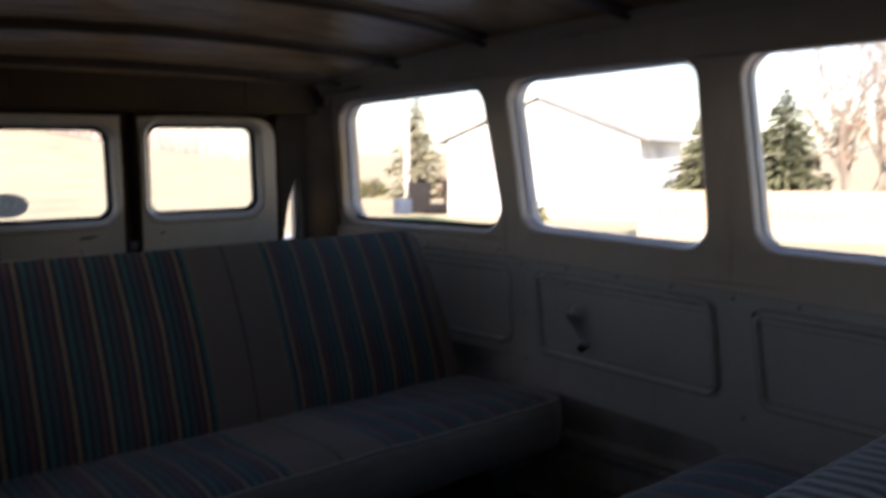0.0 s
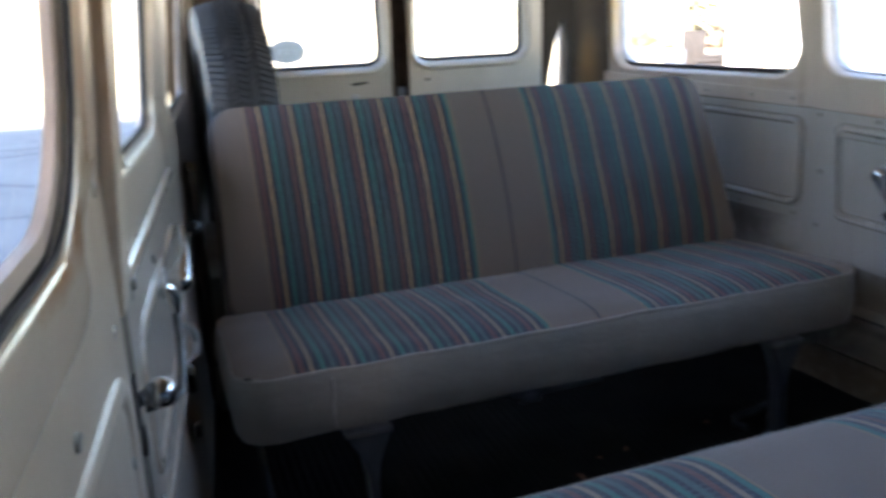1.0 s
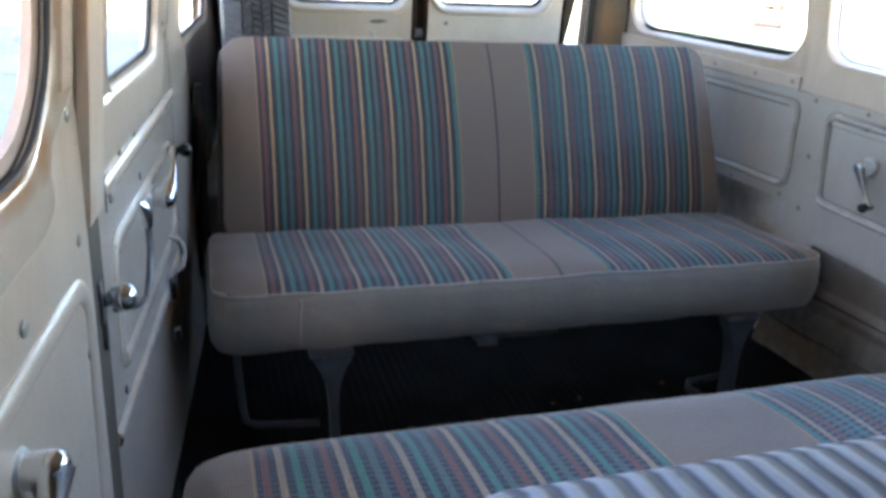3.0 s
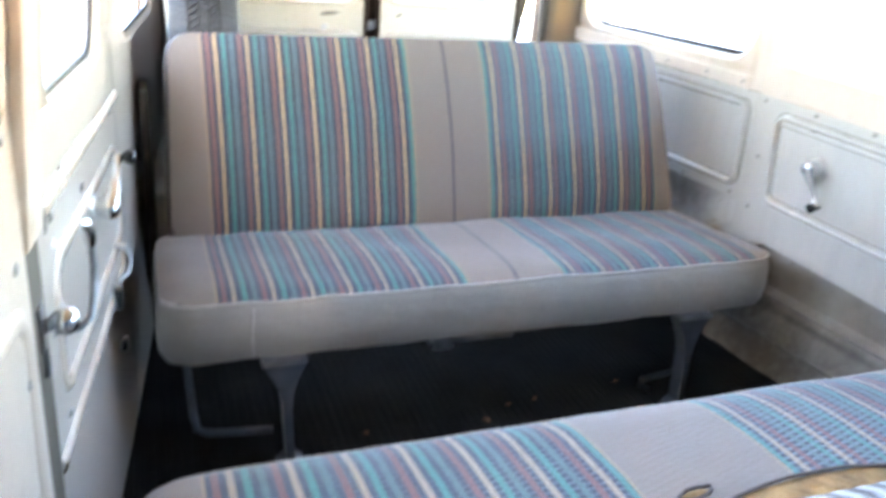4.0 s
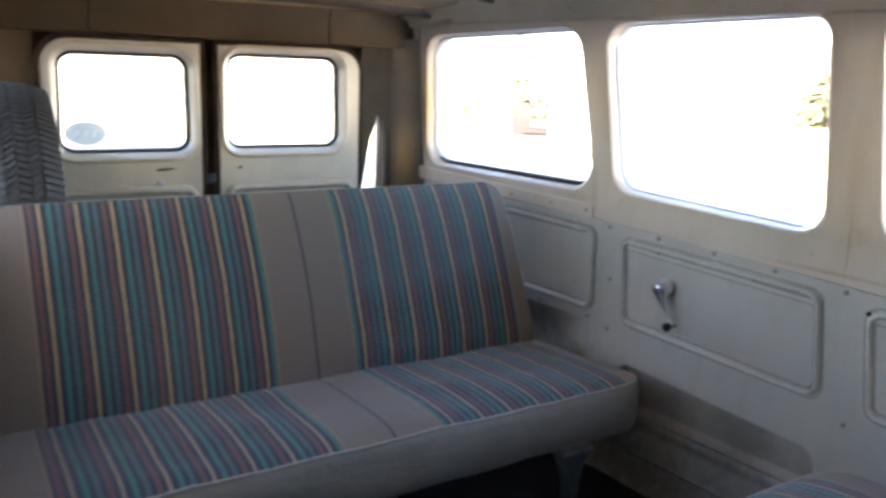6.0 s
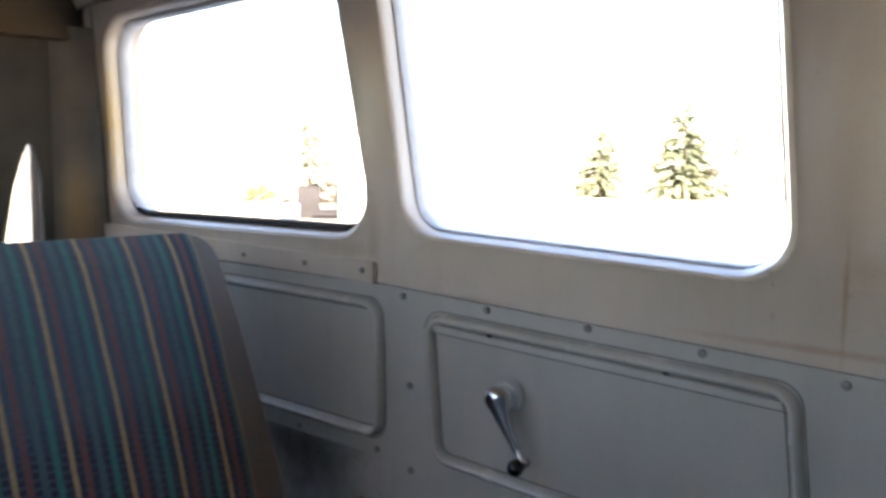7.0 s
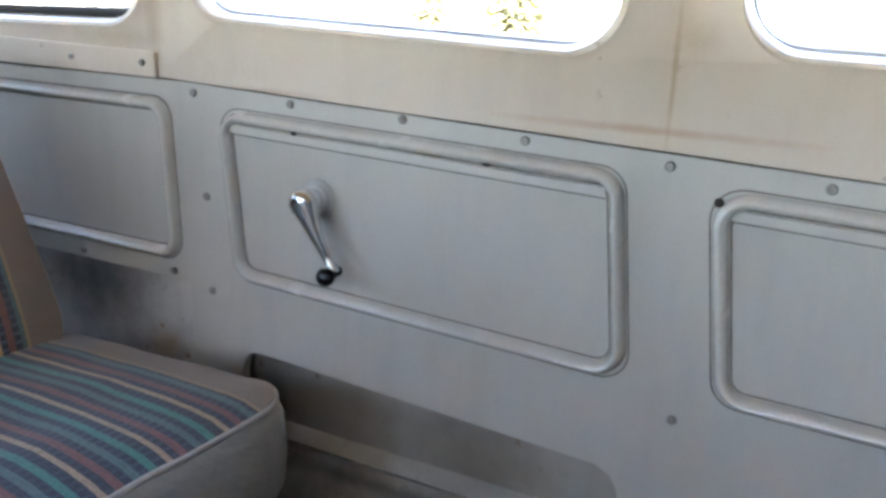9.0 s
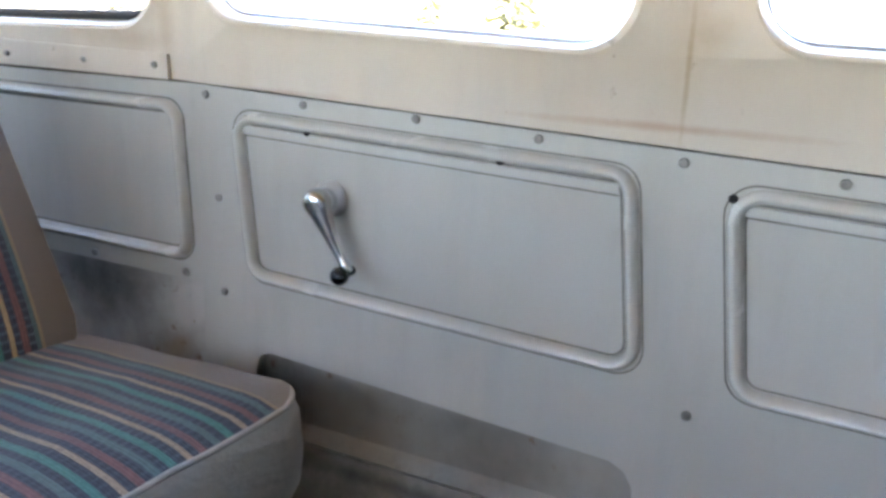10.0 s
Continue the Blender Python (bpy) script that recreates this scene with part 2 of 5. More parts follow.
def fabric_material(name, x_shift, field_a, field_b, crease=0.0, along=(0.44, 0.9), fade=0.3, fade_to=(0.160, 0.132, 0.114), plain_above=None, dashes=1.0, left_share=0.5, thread_tone=THREAD, seam=True, tan=TAN, tan_end=0.092, sheen_from=None, tone=1.0):
    m, nt, b = material(name, 0.86, spec=0.25)
    c = nt.nodes.new("ShaderNodeTexCoord")
    sep = nt.nodes.new("ShaderNodeSeparateXYZ")
    nt.links.new(c.outputs["Object"], sep.inputs[0])
    wob = noise_tex(nt, c.outputs["Object"], 5.0, 3)
    x = math_node(nt, "ADD", sep.outputs["X"], math_node(nt, "MULTIPLY_ADD", wob, 0.006, x_shift - 0.003))
    # the second field mirrors the first about the middle seam
    seam_x = (field_a[1] + field_b[0]) / 2
    folded = math_node(nt, "SUBTRACT", seam_x, math_node(nt, "ABSOLUTE", math_node(nt, "SUBTRACT", x, seam_x)))
    period = (field_a[1] - field_a[0]) / 6.79
    ph = math_node(nt, "FRACT", math_node(nt, "MULTIPLY_ADD", folded, 1 / period, 50.415 - field_a[1] / period))
    # the dark bands are woven in rows of dashes that show where the cloth is worn
    run = math_node(nt, "ADD", math_node(nt, "MULTIPLY", sep.outputs["Y"], along[0]), math_node(nt, "MULTIPLY", sep.outputs["Z"], along[1]))
    band = math_node(nt, "FLOOR", math_node(nt, "MULTIPLY", ph, 4.0))
    row_wave = math_node(nt, "SINE", math_node(nt, "ADD", math_node(nt, "MULTIPLY", run, 2 * math.pi / 0.0118), math_node(nt, "MULTIPLY", band, math.pi)))
    worn = ramp(nt, noise_tex(nt, c.outputs["Object"], 3.5, 3), [(0.35, (0.25, 0.25, 0.25)), (0.62, (1, 1, 1))])
    if plain_above:
        worn = math_node(nt, "MULTIPLY", worn, ramp(nt, math_node(nt, "MULTIPLY_ADD", wob, 0.12, sep.outputs["Z"]), [(plain_above - 0.10, (1, 1, 1)), (plain_above + 0.06, (0.3, 0.3, 0.3))]))
    worn = math_node(nt, "MULTIPLY", worn, ramp(nt, math_node(nt, "MULTIPLY_ADD", x, 1.0, 0.5), [(0.34, (left_share * dashes,) * 3), (0.48, (dashes,) * 3)]))
    gaps = math_node(nt, "MULTIPLY", worn, ramp(nt, row_wave, [(0.35, (0, 0, 0)), (0.65, (1, 1, 1))]))
    painted_sheen = None
    if sheen_from:
        # the upper part of the second field has a blue window sheen painted in
        up = ramp(nt, math_node(nt, "MULTIPLY_ADD", wob, 0.10, sep.outputs["Z"]), [(sheen_from, (0, 0, 0)), (sheen_from + 0.07, (1, 1, 1)), (sheen_from + 0.22, (0.85, 0.85, 0.85))])
        over = ramp(nt, math_node(nt, "ADD", x, 0.5), [(0.44, (0, 0, 0)), (0.50, (1, 1, 1)), (0.90, (1, 1, 1)), (0.97, (0.4, 0.4, 0.4))])
        painted_sheen = math_node(nt, "MULTIPLY", up, over)
        gaps = math_node(nt, "MAXIMUM", gaps, math_node(nt, "MULTIPLY", painted_sheen, 0.45))
    dark = mix(nt, gaps, NAVY, thread_tone)
    colours = ramp(nt, ph, [(0.0, tan), (0.125, NAVY), (0.25, TEAL), (0.375, NAVY), (0.5, SLATE), (0.625, NAVY), (0.75, RED), (0.875, NAVY)], True)
    in_dark = math_node(nt, "GREATER_THAN", math_node(nt, "FRACT", math_node(nt, "MULTIPLY", ph, 4.0)), 0.5)
    # the tan band is the narrowest
    thin = math_node(nt, "MULTIPLY", math_node(nt, "GREATER_THAN", ph, tan_end), math_node(nt, "LESS_THAN", ph, 0.125))
    in_dark = math_node(nt, "MAXIMUM", in_dark, thin)
    stripes = mix(nt, in_dark, colours, dark)
    mp = nt.nodes.new("ShaderNodeMapping")
    mp.inputs["Scale"].default_value = (300, 210, 210)
    nt.links.new(c.outputs["Object"], mp.inputs["Vector"])
    thread = ramp(nt, noise_tex(nt, mp.outputs["Vector"], 1.0, 1), [(0.36, (0.78, 0.78, 0.80)), (0.6, (1.06, 1.06, 1.05))])
    stripes = mix(nt, 1.0, stripes, thread, "MULTIPLY")
    ribs = math_node(nt, "SINE", math_node(nt, "MULTIPLY", x, 2 * math.pi / 0.0042))
    grey = mix(nt, math_node(nt, "MULTIPLY_ADD", ribs, 0.12, 0.5), tuple(0.86 * g for g in GREY_CLOTH), tuple(1.12 * g for g in GREY_CLOTH))

    def inside(lo, hi):
        return math_node(nt, "MULTIPLY", math_node(nt, "GREATER_THAN", x, lo), math_node(nt, "LESS_THAN", x, hi))

    col = mix(nt, math_node(nt, "ADD", inside(*field_a), inside(*field_b)), grey, stripes)
    lines = None
    for e in (*field_a, *field_b):
        ln = inside(e - 0.0024, e + 0.0024)
        lines = ln if lines is None else math_node(nt, "ADD", lines, ln)
    col = mix(nt, math_node(nt, "MULTIPLY", lines, 0.5), col, TAN)
    if seam:
        col = mix(nt, inside(seam_x - 0.003, seam_x + 0.003), col, (0.05, 0.05, 0.055))
    wear = noise_tex(nt, c.outputs["Object"], 4.5, 6, 0.6)
    col = mix(nt, ramp(nt, wear, [(0.36, (fade * 0.35,) * 3), (0.66, (fade,) * 3)]), col, fade_to)
    if painted_sheen is not None:
        col = mix(nt, math_node(nt, "MULTIPLY", painted_sheen, 0.12), col, (0.105, 0.135, 0.155))
    if tone != 1.0:
        col = mix(nt, 1.0, col, (tone, tone, tone), "MULTIPLY")
    nt.links.new(col, b.inputs["Base Color"])
    b.inputs["Sheen Weight"].default_value = 0.20
    b.inputs["Sheen Tint"].default_value = (0.90, 0.95, 1.0, 1)
    b.inputs["Sheen Roughness"].default_value = 0.5
    h = math_node(nt, "MULTIPLY", ribs, 0.12)
    fine = noise_tex(nt, mp.outputs["Vector"], 2.0, 2)
    h = math_node(nt, "ADD", h, math_node(nt, "MULTIPLY", fine, 0.25))
    h = math_node(nt, "ADD", h, math_node(nt, "MULTIPLY", gaps, 0.35))
    mp2 = nt.nodes.new("ShaderNodeMapping")
    mp2.inputs["Scale"].default_value = (7, 30, 46)
    nt.links.new(c.outputs["Object"], mp2.inputs["Vector"])
    wr = noise_tex(nt, mp2.outputs["Vector"], 1.0, 3)
    wmask = ramp(nt, noise_tex(nt, c.outputs["Object"], 2.2, 2), [(0.42, (0, 0, 0)), (0.6, (1, 1, 1))])
    h = math_node(nt, "ADD", h, math_node(nt, "MULTIPLY", math_node(nt, "MULTIPLY", wr, wmask), crease))
    bump(nt, b, h, 0.36, 0.004)
    return m


def vinyl_material():
    m, nt, b = material("grey_vinyl", 0.5)
    v = coords(nt)
    col = ramp(nt, noise_tex(nt, v, 7, 6, 0.6), [(0.25, (0.190, 0.178, 0.160)), (0.7, (0.240, 0.227, 0.205))])
    col = mix(nt, ramp(nt, noise_tex(nt, v, 34, 6, 0.7), [(0.62, (0, 0, 0)), (0.80, (0.25, 0.25, 0.25))]), col, (0.16, 0.15, 0.135))
    nt.links.new(col, b.inputs["Base Color"])
    h = math_node(nt, "ADD", noise_tex(nt, coords(nt, scale=(6, 6, 14)), 1.6, 4), math_node(nt, "MULTIPLY", noise_tex(nt, v, 180, 2), 0.08))
    bump(nt, b, h, 0.26, 0.016)
    return m


M_VINYL = vinyl_material()
BENCH_X = -0.147
M_FAB_BACK = fabric_material("striped_back_fabric", BENCH_X, (-0.755, -0.243), (-0.036, 0.485), 1.6, fade=0.16, plain_above=0.76, sheen_from=0.60)
M_FAB_SEAT = fabric_material("striped_seat_fabric", BENCH_X, (-0.780, -0.256), (-0.030, 0.512), 0.9, (1.0, 0.3), 0.10, (0.135, 0.134, 0.130), dashes=0.6, left_share=0.8, tan=(0.31, 0.225, 0.155), tone=0.98)
M_FAB_MID = fabric_material("striped_middle_seat_fabric", BENCH_X, (-0.845, -0.305), (-0.068, 0.475), 0.9, (1.0, 0.3), 0.10, (0.150, 0.148, 0.140), dashes=1.0, left_share=0.8, thread_tone=(0.125, 0.175, 0.205), seam=False, tan=(0.29, 0.215, 0.155), tan_end=0.12)


def glass_material():
    m = bpy.data.materials.new("window_glass")
    m.use_nodes = True
    nt = m.node_tree
    nt.nodes.remove(nt.nodes["Principled BSDF"])
    tr = node(nt, "ShaderNodeBsdfTransparent", Color=(0.93, 0.95, 0.94, 1))
    gl = node(nt, "ShaderNodeBsdfGlossy", Roughness=0.02)
    fr = node(nt, "ShaderNodeFresnel", IOR=1.2)
    mx = nt.nodes.new("ShaderNodeMixShader")
    nt.links.new(math_node(nt, "MULTIPLY", fr.outputs[0], 0.08), mx.inputs[0])
    nt.links.new(tr.outputs[0], mx.inputs[1])
    nt.links.new(gl.outputs[0], mx.inputs[2])
    nt.links.new(mx.outputs[0], nt.nodes["Material Output"].inputs["Surface"])
    return m


M_GLASS = glass_material()


def sticker_material(name, tone):
    """Thin paper on glass: part of the daylight comes through."""
    m, nt, b = material(name, 0.6)
    b.inputs["Base Color"].default_value = (*tone, 1)
    tl = node(nt, "ShaderNodeBsdfTranslucent", Color=(*tone, 1))
    mx = node(nt, "ShaderNodeMixShader", Fac=0.22)
    nt.links.new(b.outputs[0], mx.inputs[1])
    nt.links.new(tl.outputs[0], mx.inputs[2])
    nt.links.new(mx.outputs[0], nt.nodes["Material Output"].inputs["Surface"])
    return m


M_STICKER = sticker_material("faded_sticker", (0.50, 0.53, 0.52))
M_STICKBAR = sticker_material("faded_sticker_print", (0.75, 0.78, 0.77))


# ---- mesh helpers ----
def finish(name, bm, mat, parent=None, label="", smooth=True, angle=40):
    bmesh.ops.recalc_face_normals(bm, faces=bm.faces)
    me = bpy.data.meshes.new(name)
    bm.to_mesh(me)
    bm.free()
    me.materials.append(mat)
    if smooth:
        me.shade_smooth()
        me.set_sharp_from_angle(angle=radians(angle))
    ob = new(name, me)
    if parent is not None:
        ob.parent = parent
    if label:
        tagged(ob, label)
    return ob


def part(name, bm, mat, parent, label="", smooth=True, angle=40):
    return finish(name, bm, mat, parent, label, smooth, angle)


def structure(name, bm, mat, label, category, smooth=True, angle=40):
    return tagged(finish(name, bm, mat, None, "", smooth, angle), label, category, "", "structure")


def empty(name, at, label, category, group="", kind=""):
    e = new(name)
    e.matrix_basis = Matrix.Translation(at)
    e.empty_display_size = 0.1
    return tagged(e, label, category, group, kind)


def box(bm, x0, x1, y0, y1, z0, z1, bevel=0.0, m=None):
    c = ((x0 + x1) / 2, (y0 + y1) / 2, (z0 + z1) / 2)
    r = bmesh.ops.create_cube(bm, size=1.0, matrix=Matrix.Translation(c) @ Matrix.Diagonal((x1 - x0, y1 - y0, z1 - z0, 1)))
    vs = r["verts"]
    if bevel:
        es = list({e for v in vs for e in v.link_edges})
        rb = bmesh.ops.bevel(bm, geom=es, offset=bevel, segments=2, affect="EDGES", profile=0.6)
        vs = list({v for f in rb["faces"] for v in f.verts} | {v for v in vs if v.is_valid})
    if m is not None:
        bmesh.ops.transform(bm, matrix=m, verts=vs)
    return vs


def disc(bm, at, axis, r, h, seg=14, dome=0.5):
    """A low domed button on a surface: at, pointing along axis."""
    axis = Vector(axis).normalized()
    side = axis.orthogonal().normalized()
    other = axis.cross(side)
    rings = []
    for rr, hh in ((r, 0.0), (r, h * dome), (r * 0.8, h * 0.9), (r * 0.35, h)):
        rings.append([bm.verts.new(Vector(at) + axis * hh + (side * math.cos(a) + other * math.sin(a)) * rr)
                      for a in (2 * math.pi * i / seg for i in range(seg))])
    for a, b in zip(rings, rings[1:]):
        for i in range(seg):
            bm.faces.new((a[i], a[(i + 1) % seg], b[(i + 1) % seg], b[i]))
    bm.faces.new(rings[-1])
    return rings


def tube(bm, pts, radius, seg=10, closed=False, taper=None):
    pts = [Vector(p) for p in pts]
    n = len(pts)
    rings, up = [], None
    for i, p in enumerate(pts):
        a = pts[(i - 1) % n] if closed or i else p
        b = pts[(i + 1) % n] if closed or i < n - 1 else p
        d = (b - a).normalized()
        if up is None:
            up = d.orthogonal().normalized()
        up = (up - d * up.dot(d)).normalized()
        s = d.cross(up)
        r = radius if taper is None else taper[i]
        rings.append([bm.verts.new(p + (up * math.cos(t) + s * math.sin(t)) * r) for t in (2 * math.pi * k / seg for k in range(seg))])
    pairs = list(zip(rings, rings[1:])) + ([(rings[-1], rings[0])] if closed else [])
    for a, b in pairs:
        for k in range(seg):
            bm.faces.new((a[k], a[(k + 1) % seg], b[(k + 1) % seg], b[k]))
    if not closed:
        bm.faces.new(rings[0])
        bm.faces.new(rings[-1])


def rounded(corners, r, seg=8):
    """A closed outline with rounded corners, from corner points in the plane."""
    out = []
    n = len(corners)
    for i in range(n):
        p, a, b = Vector(corners[i]), Vector(corners[i - 1]), Vector(corners[(i + 1) % n])
        da, db = (a - p), (b - p)
        rr = min(r, 0.49 * da.length, 0.49 * db.length)
        da, db = da.normalized(), db.normalized()
        half = math.acos(max(-1, min(1, da.dot(db)))) / 2
        t = min(rr / math.tan(half), 0.49 * min((a - p).length, (b - p).length))
        rad = t * math.tan(half)
        c = p + (da + db).normalized() * (rad / math.sin(half))
        s, e = p + da * t - c, p + db * t - c
        a0 = math.atan2(s.y, s.x)
        sweep = (math.atan2(e.y, e.x) - a0 + math.pi) % (2 * math.pi) - math.pi
        out += [(c.x + rad * math.cos(a0 + sweep * k / seg), c.y + rad * math.sin(a0 + sweep * k / seg)) for k in range(seg + 1)]
    return out


def grow(corners, d):
    """Corner points moved outwards by d (or by a distance for each side i, between corner i and i + 1)."""
    n = len(corners)
    ds = d if isinstance(d, (list, tuple)) else [d] * n
    c = [Vector(p) for p in corners]
    area = sum(c[i].x * c[(i + 1) % n].y - c[(i + 1) % n].x * c[i].y for i in range(n))
    sgn = 1 if area > 0 else -1
    lines = []
    for i in range(n):
        t = (c[(i + 1) % n] - c[i]).normalized()
        nrm = Vector((t.y, -t.x)) * sgn
        lines.append((c[i] + nrm * ds[i], t))
    out = []
    for i in range(n):
        (p, t), (q, u) = lines[i - 1], lines[i]
        den = t.x * u.y - t.y * u.x
        s = ((q.x - p.x) * u.y - (q.y - p.y) * u.x) / den
        out.append(tuple(p + t * s))
    return out


def bridge(bm, a, b):
    n = len(a)
    for i in range(n):
        bm.faces.new((a[i], a[(i + 1) % n], b[(i + 1) % n], b[i]))


def sheet_with_holes(bm, outer, holes, put):
    """A flat sheet with openings. put: plane point to world. Returns the loops of verts of the openings."""
    loops = []
    edges = []
    for lp in [outer, *holes]:
        vs = [bm.verts.new(put(*p)) for p in lp]
        loops.append(vs)
        edges += [bm.edges.new((vs[i], vs[(i + 1) % len(vs)])) for i in range(len(vs))]
    bmesh.ops.triangle_fill(bm, use_beauty=True, use_dissolve=False, edges=edges)
    return loops


# ---- the body of the van ----
TAPER = 0.104
Y_REAR, Y_FRONT = 1.32, -2.60


def right(a, b, c=0.0):
    """A point of the side wall at x > 0: a along the van, b height, c into the cabin."""
    lean = 0.04 * max(0.0, b - 0.74)
    return Vector((0.75 - TAPER * a - 0.9946 * (c + lean), a - 0.1034 * c, b))


def left(a, b, c=0.0):
    lean = 0.10 * max(0.0, b - 0.87)
    return Vector((-0.979 + TAPER * a + 0.9946 * (c + lean), a - 0.1034 * c, b))


def roof_edge(y):
    return 1.428 - 0.095 * max(0.0, (y + 0.3) / 1.5) ** 2


def seam_z(a):
    """Height of the joint between the upper wall and the lower panel."""
    return 0.7305 + 0.0365 * min(a, 0.4)


def rear(a, b, c=0.0):
    return Vector((a, Y_REAR - c, b))


def wall_skin(name, put, y0, y1, z0, z1, openings, mat, label, deep=1.0):
    """Side wall: inner skin, rolled window reveals and outer skin."""
    bm = bmesh.new()
    outer = [(y0, z0), (y1, z0), (y1, z1), (y0, z1)] if not callable(z0) else [(y0, z0(y0)), (0.4, z0(0.4)), (y1, z0(y1)), (y1, z1), (y0, z1)]
    rolls = [rounded(grow(c, g), r + 0.012) for c, r, g in openings]
    loops = sheet_with_holes(bm, outer, rolls, lambda a, b: put(a, b, 0.0))
    out_loops = sheet_with_holes(bm, outer, [rounded(grow(c, 0.004), r) for c, r, g in openings], lambda a, b: put(a, b, -0.085 * deep))
    for (c, r, g), lp, ol in zip(openings, loops[1:], out_loops[1:]):
        prev = lp
        gl = g if isinstance(g, (list, tuple)) else [g] * 4
        for f, depth in ((0.72, 0.004), (0.42, 0.001), (0.2, -0.010), (0.08, -0.022), (0.02, -0.036)):
            ring = [bm.verts.new(put(a, b, depth * (deep if depth < 0 else 1))) for a, b in rounded(grow(c, [q * f for q in gl]), r + 0.012 * f)]
            bridge(bm, prev, ring)
            prev = ring
        bridge(bm, prev, ol)
    bridge(bm, loops[0], out_loops[0])
    return structure(name, bm, mat, label, "wall")


def window(name, put, corners, r, label, seal=0.013, deep=-0.045, parent=None, frame_mat=None, slim=1.0):
    """Rubber seal with its pane, in an opening."""
    bm = bmesh.new()
    prof = [(0.003, deep + 0.012 * slim), (-seal * 0.5, deep + 0.016 * slim), (-seal, deep + 0.006 * slim), (-seal, deep - 0.006 * slim), (-seal * 0.5, deep - 0.016 * slim), (0.003, deep - 0.012 * slim)]
    rings = [[bm.verts.new(put(a, b, d)) for a, b in rounded(grow(corners, o), max(0.012, r + o))] for o, d in prof]
    for a, b in zip(rings, rings[1:] + rings[:1]):
        bridge(bm, a, b)
    if parent is None:
        w = structure(name, bm, frame_mat or M_RUBBER, label, "window")
    else:
        w = part("window_seal", bm, frame_mat or M_RUBBER, parent)
    bm = bmesh.new()
    bm.faces.new([bm.verts.new(put(a, b, deep)) for a, b in rounded(grow(corners, -seal * 0.6), max(0.012, r - seal * 0.6))])
    p = part("pane", bm, M_GLASS, w, "clear slightly dusty glass pane", smooth=False)
    p.visible_shadow = False
    return w


def bead(bm, put, path, width=0.026, height=0.010, closed=True, lift=0.0):
    """A pressed half-round moulding along a path in the wall's plane."""
    n = len(path)
    prof = [(-0.5, -0.05), (-0.49, 0.05), (-0.42, 0.42), (-0.31, 0.72), (-0.17, 0.93), (0.0, 1.0), (0.17, 0.93), (0.31, 0.72), (0.42, 0.42), (0.49, 0.05), (0.5, -0.05)]
    rings = []
    for i, p in enumerate(path):
        a = Vector(path[i - 1] if closed or i else p)
        b = Vector(path[(i + 1) % n] if closed or i < n - 1 else p)
        t = (b - a).normalized()
        nrm = Vector((t.y, -t.x))
        rings.append([bm.verts.new(put(p[0] + nrm.x * u * width, p[1] + nrm.y * u * width, lift + h * height)) for u, h in prof])
    pairs = list(zip(rings, rings[1:])) + ([(rings[-1], rings[0])] if closed else [])
    for a, b in pairs:
        for k in range(len(prof) - 1):
            bm.faces.new((a[k], a[k + 1], b[k + 1], b[k]))


def dark_line(bm, put, path, width, lift):
    """A flat, even dark line along a closed path."""
    n = len(path)
    rings = []
    for i, p in enumerate(path):
        t = (Vector(path[(i + 1) % n]) - Vector(path[i - 1])).normalized()
        w = width * 0.5
        rings.append([bm.verts.new(put(p[0] + t.y * u, p[1] - t.x * u, lift)) for u in (-w, w)])
    bridge_rows = list(zip(rings, rings[1:] + rings[:1]))
    for a, b in bridge_rows:
        bm.faces.new((a[0], a[1], b[1], b[0]))


# windows of the wall at x > 0, as corner points in its plane
RW1 = [(0.429, 0.844), (1.191, 0.836), (1.195, 1.242), (0.508, 1.264)]
RW2 = [(-0.258, 0.829), (0.312, 0.847), (0.371, 1.276), (-0.218, 1.291)]
RW3 = [(-1.010, 0.826), (-0.418, 0.840), (-0.364, 1.297), (-0.955, 1.300)]
RW1, RW2, RW3 = grow(RW1, 0.016), grow(RW2, [0.004, 0.010, 0.010, 0.010]), grow(RW3, [0.004, 0.010, 0.010, 0.010])
wall_right = wall_skin("wall_right", right, Y_FRONT, Y_REAR, lambda a: seam_z(a) + 0.0018, 1.50,
                       [(RW1, 0.078, [0.020, 0.010, 0.012, 0.024]), (RW2, 0.06, [0.017, 0.008, 0.012, 0.028]), (RW3, 0.06, [0.017, 0.008, 0.012, 0.028])],
                       M_CREAM, "cream painted steel upper side wall with rolled window openings")
for i, (c, lab) in enumerate(((RW1, "rear quarter window with dark rubber along its lower edge"), (RW2, "side window with a pale channel in a rolled cream frame"),
                              (RW3, "side window with a pale channel in a rolled cream frame"))):
    win = window("window_%d" % (i + 1), right, c, 0.074 if i == 0 else 0.055, lab, seal=0.008 if i == 0 else 0.0055, frame_mat=M_CHANNEL)
    if i == 0:
        bm = bmesh.new()
        (ya, za), (yb, zb) = c[0], c[1]
        foot = [(ya + 0.004, za + 0.075), (ya + 0.010, za + 0.040), (ya + 0.030, za + 0.014), (ya + 0.075, za + 0.004), (yb - 0.075, zb + 0.004), (yb - 0.030, zb + 0.014), (yb - 0.012, zb + 0.036)]
        tube(bm, [right(y_, z_, -0.034) for y_, z_ in foot], 0.009, 9, taper=[0.003, 0.006, 0.009, 0.010, 0.009, 0.006, 0.003])
        part("lower_rubber", bm, M_RUBBER, win, "dark rubber along the lower edge of the glass")

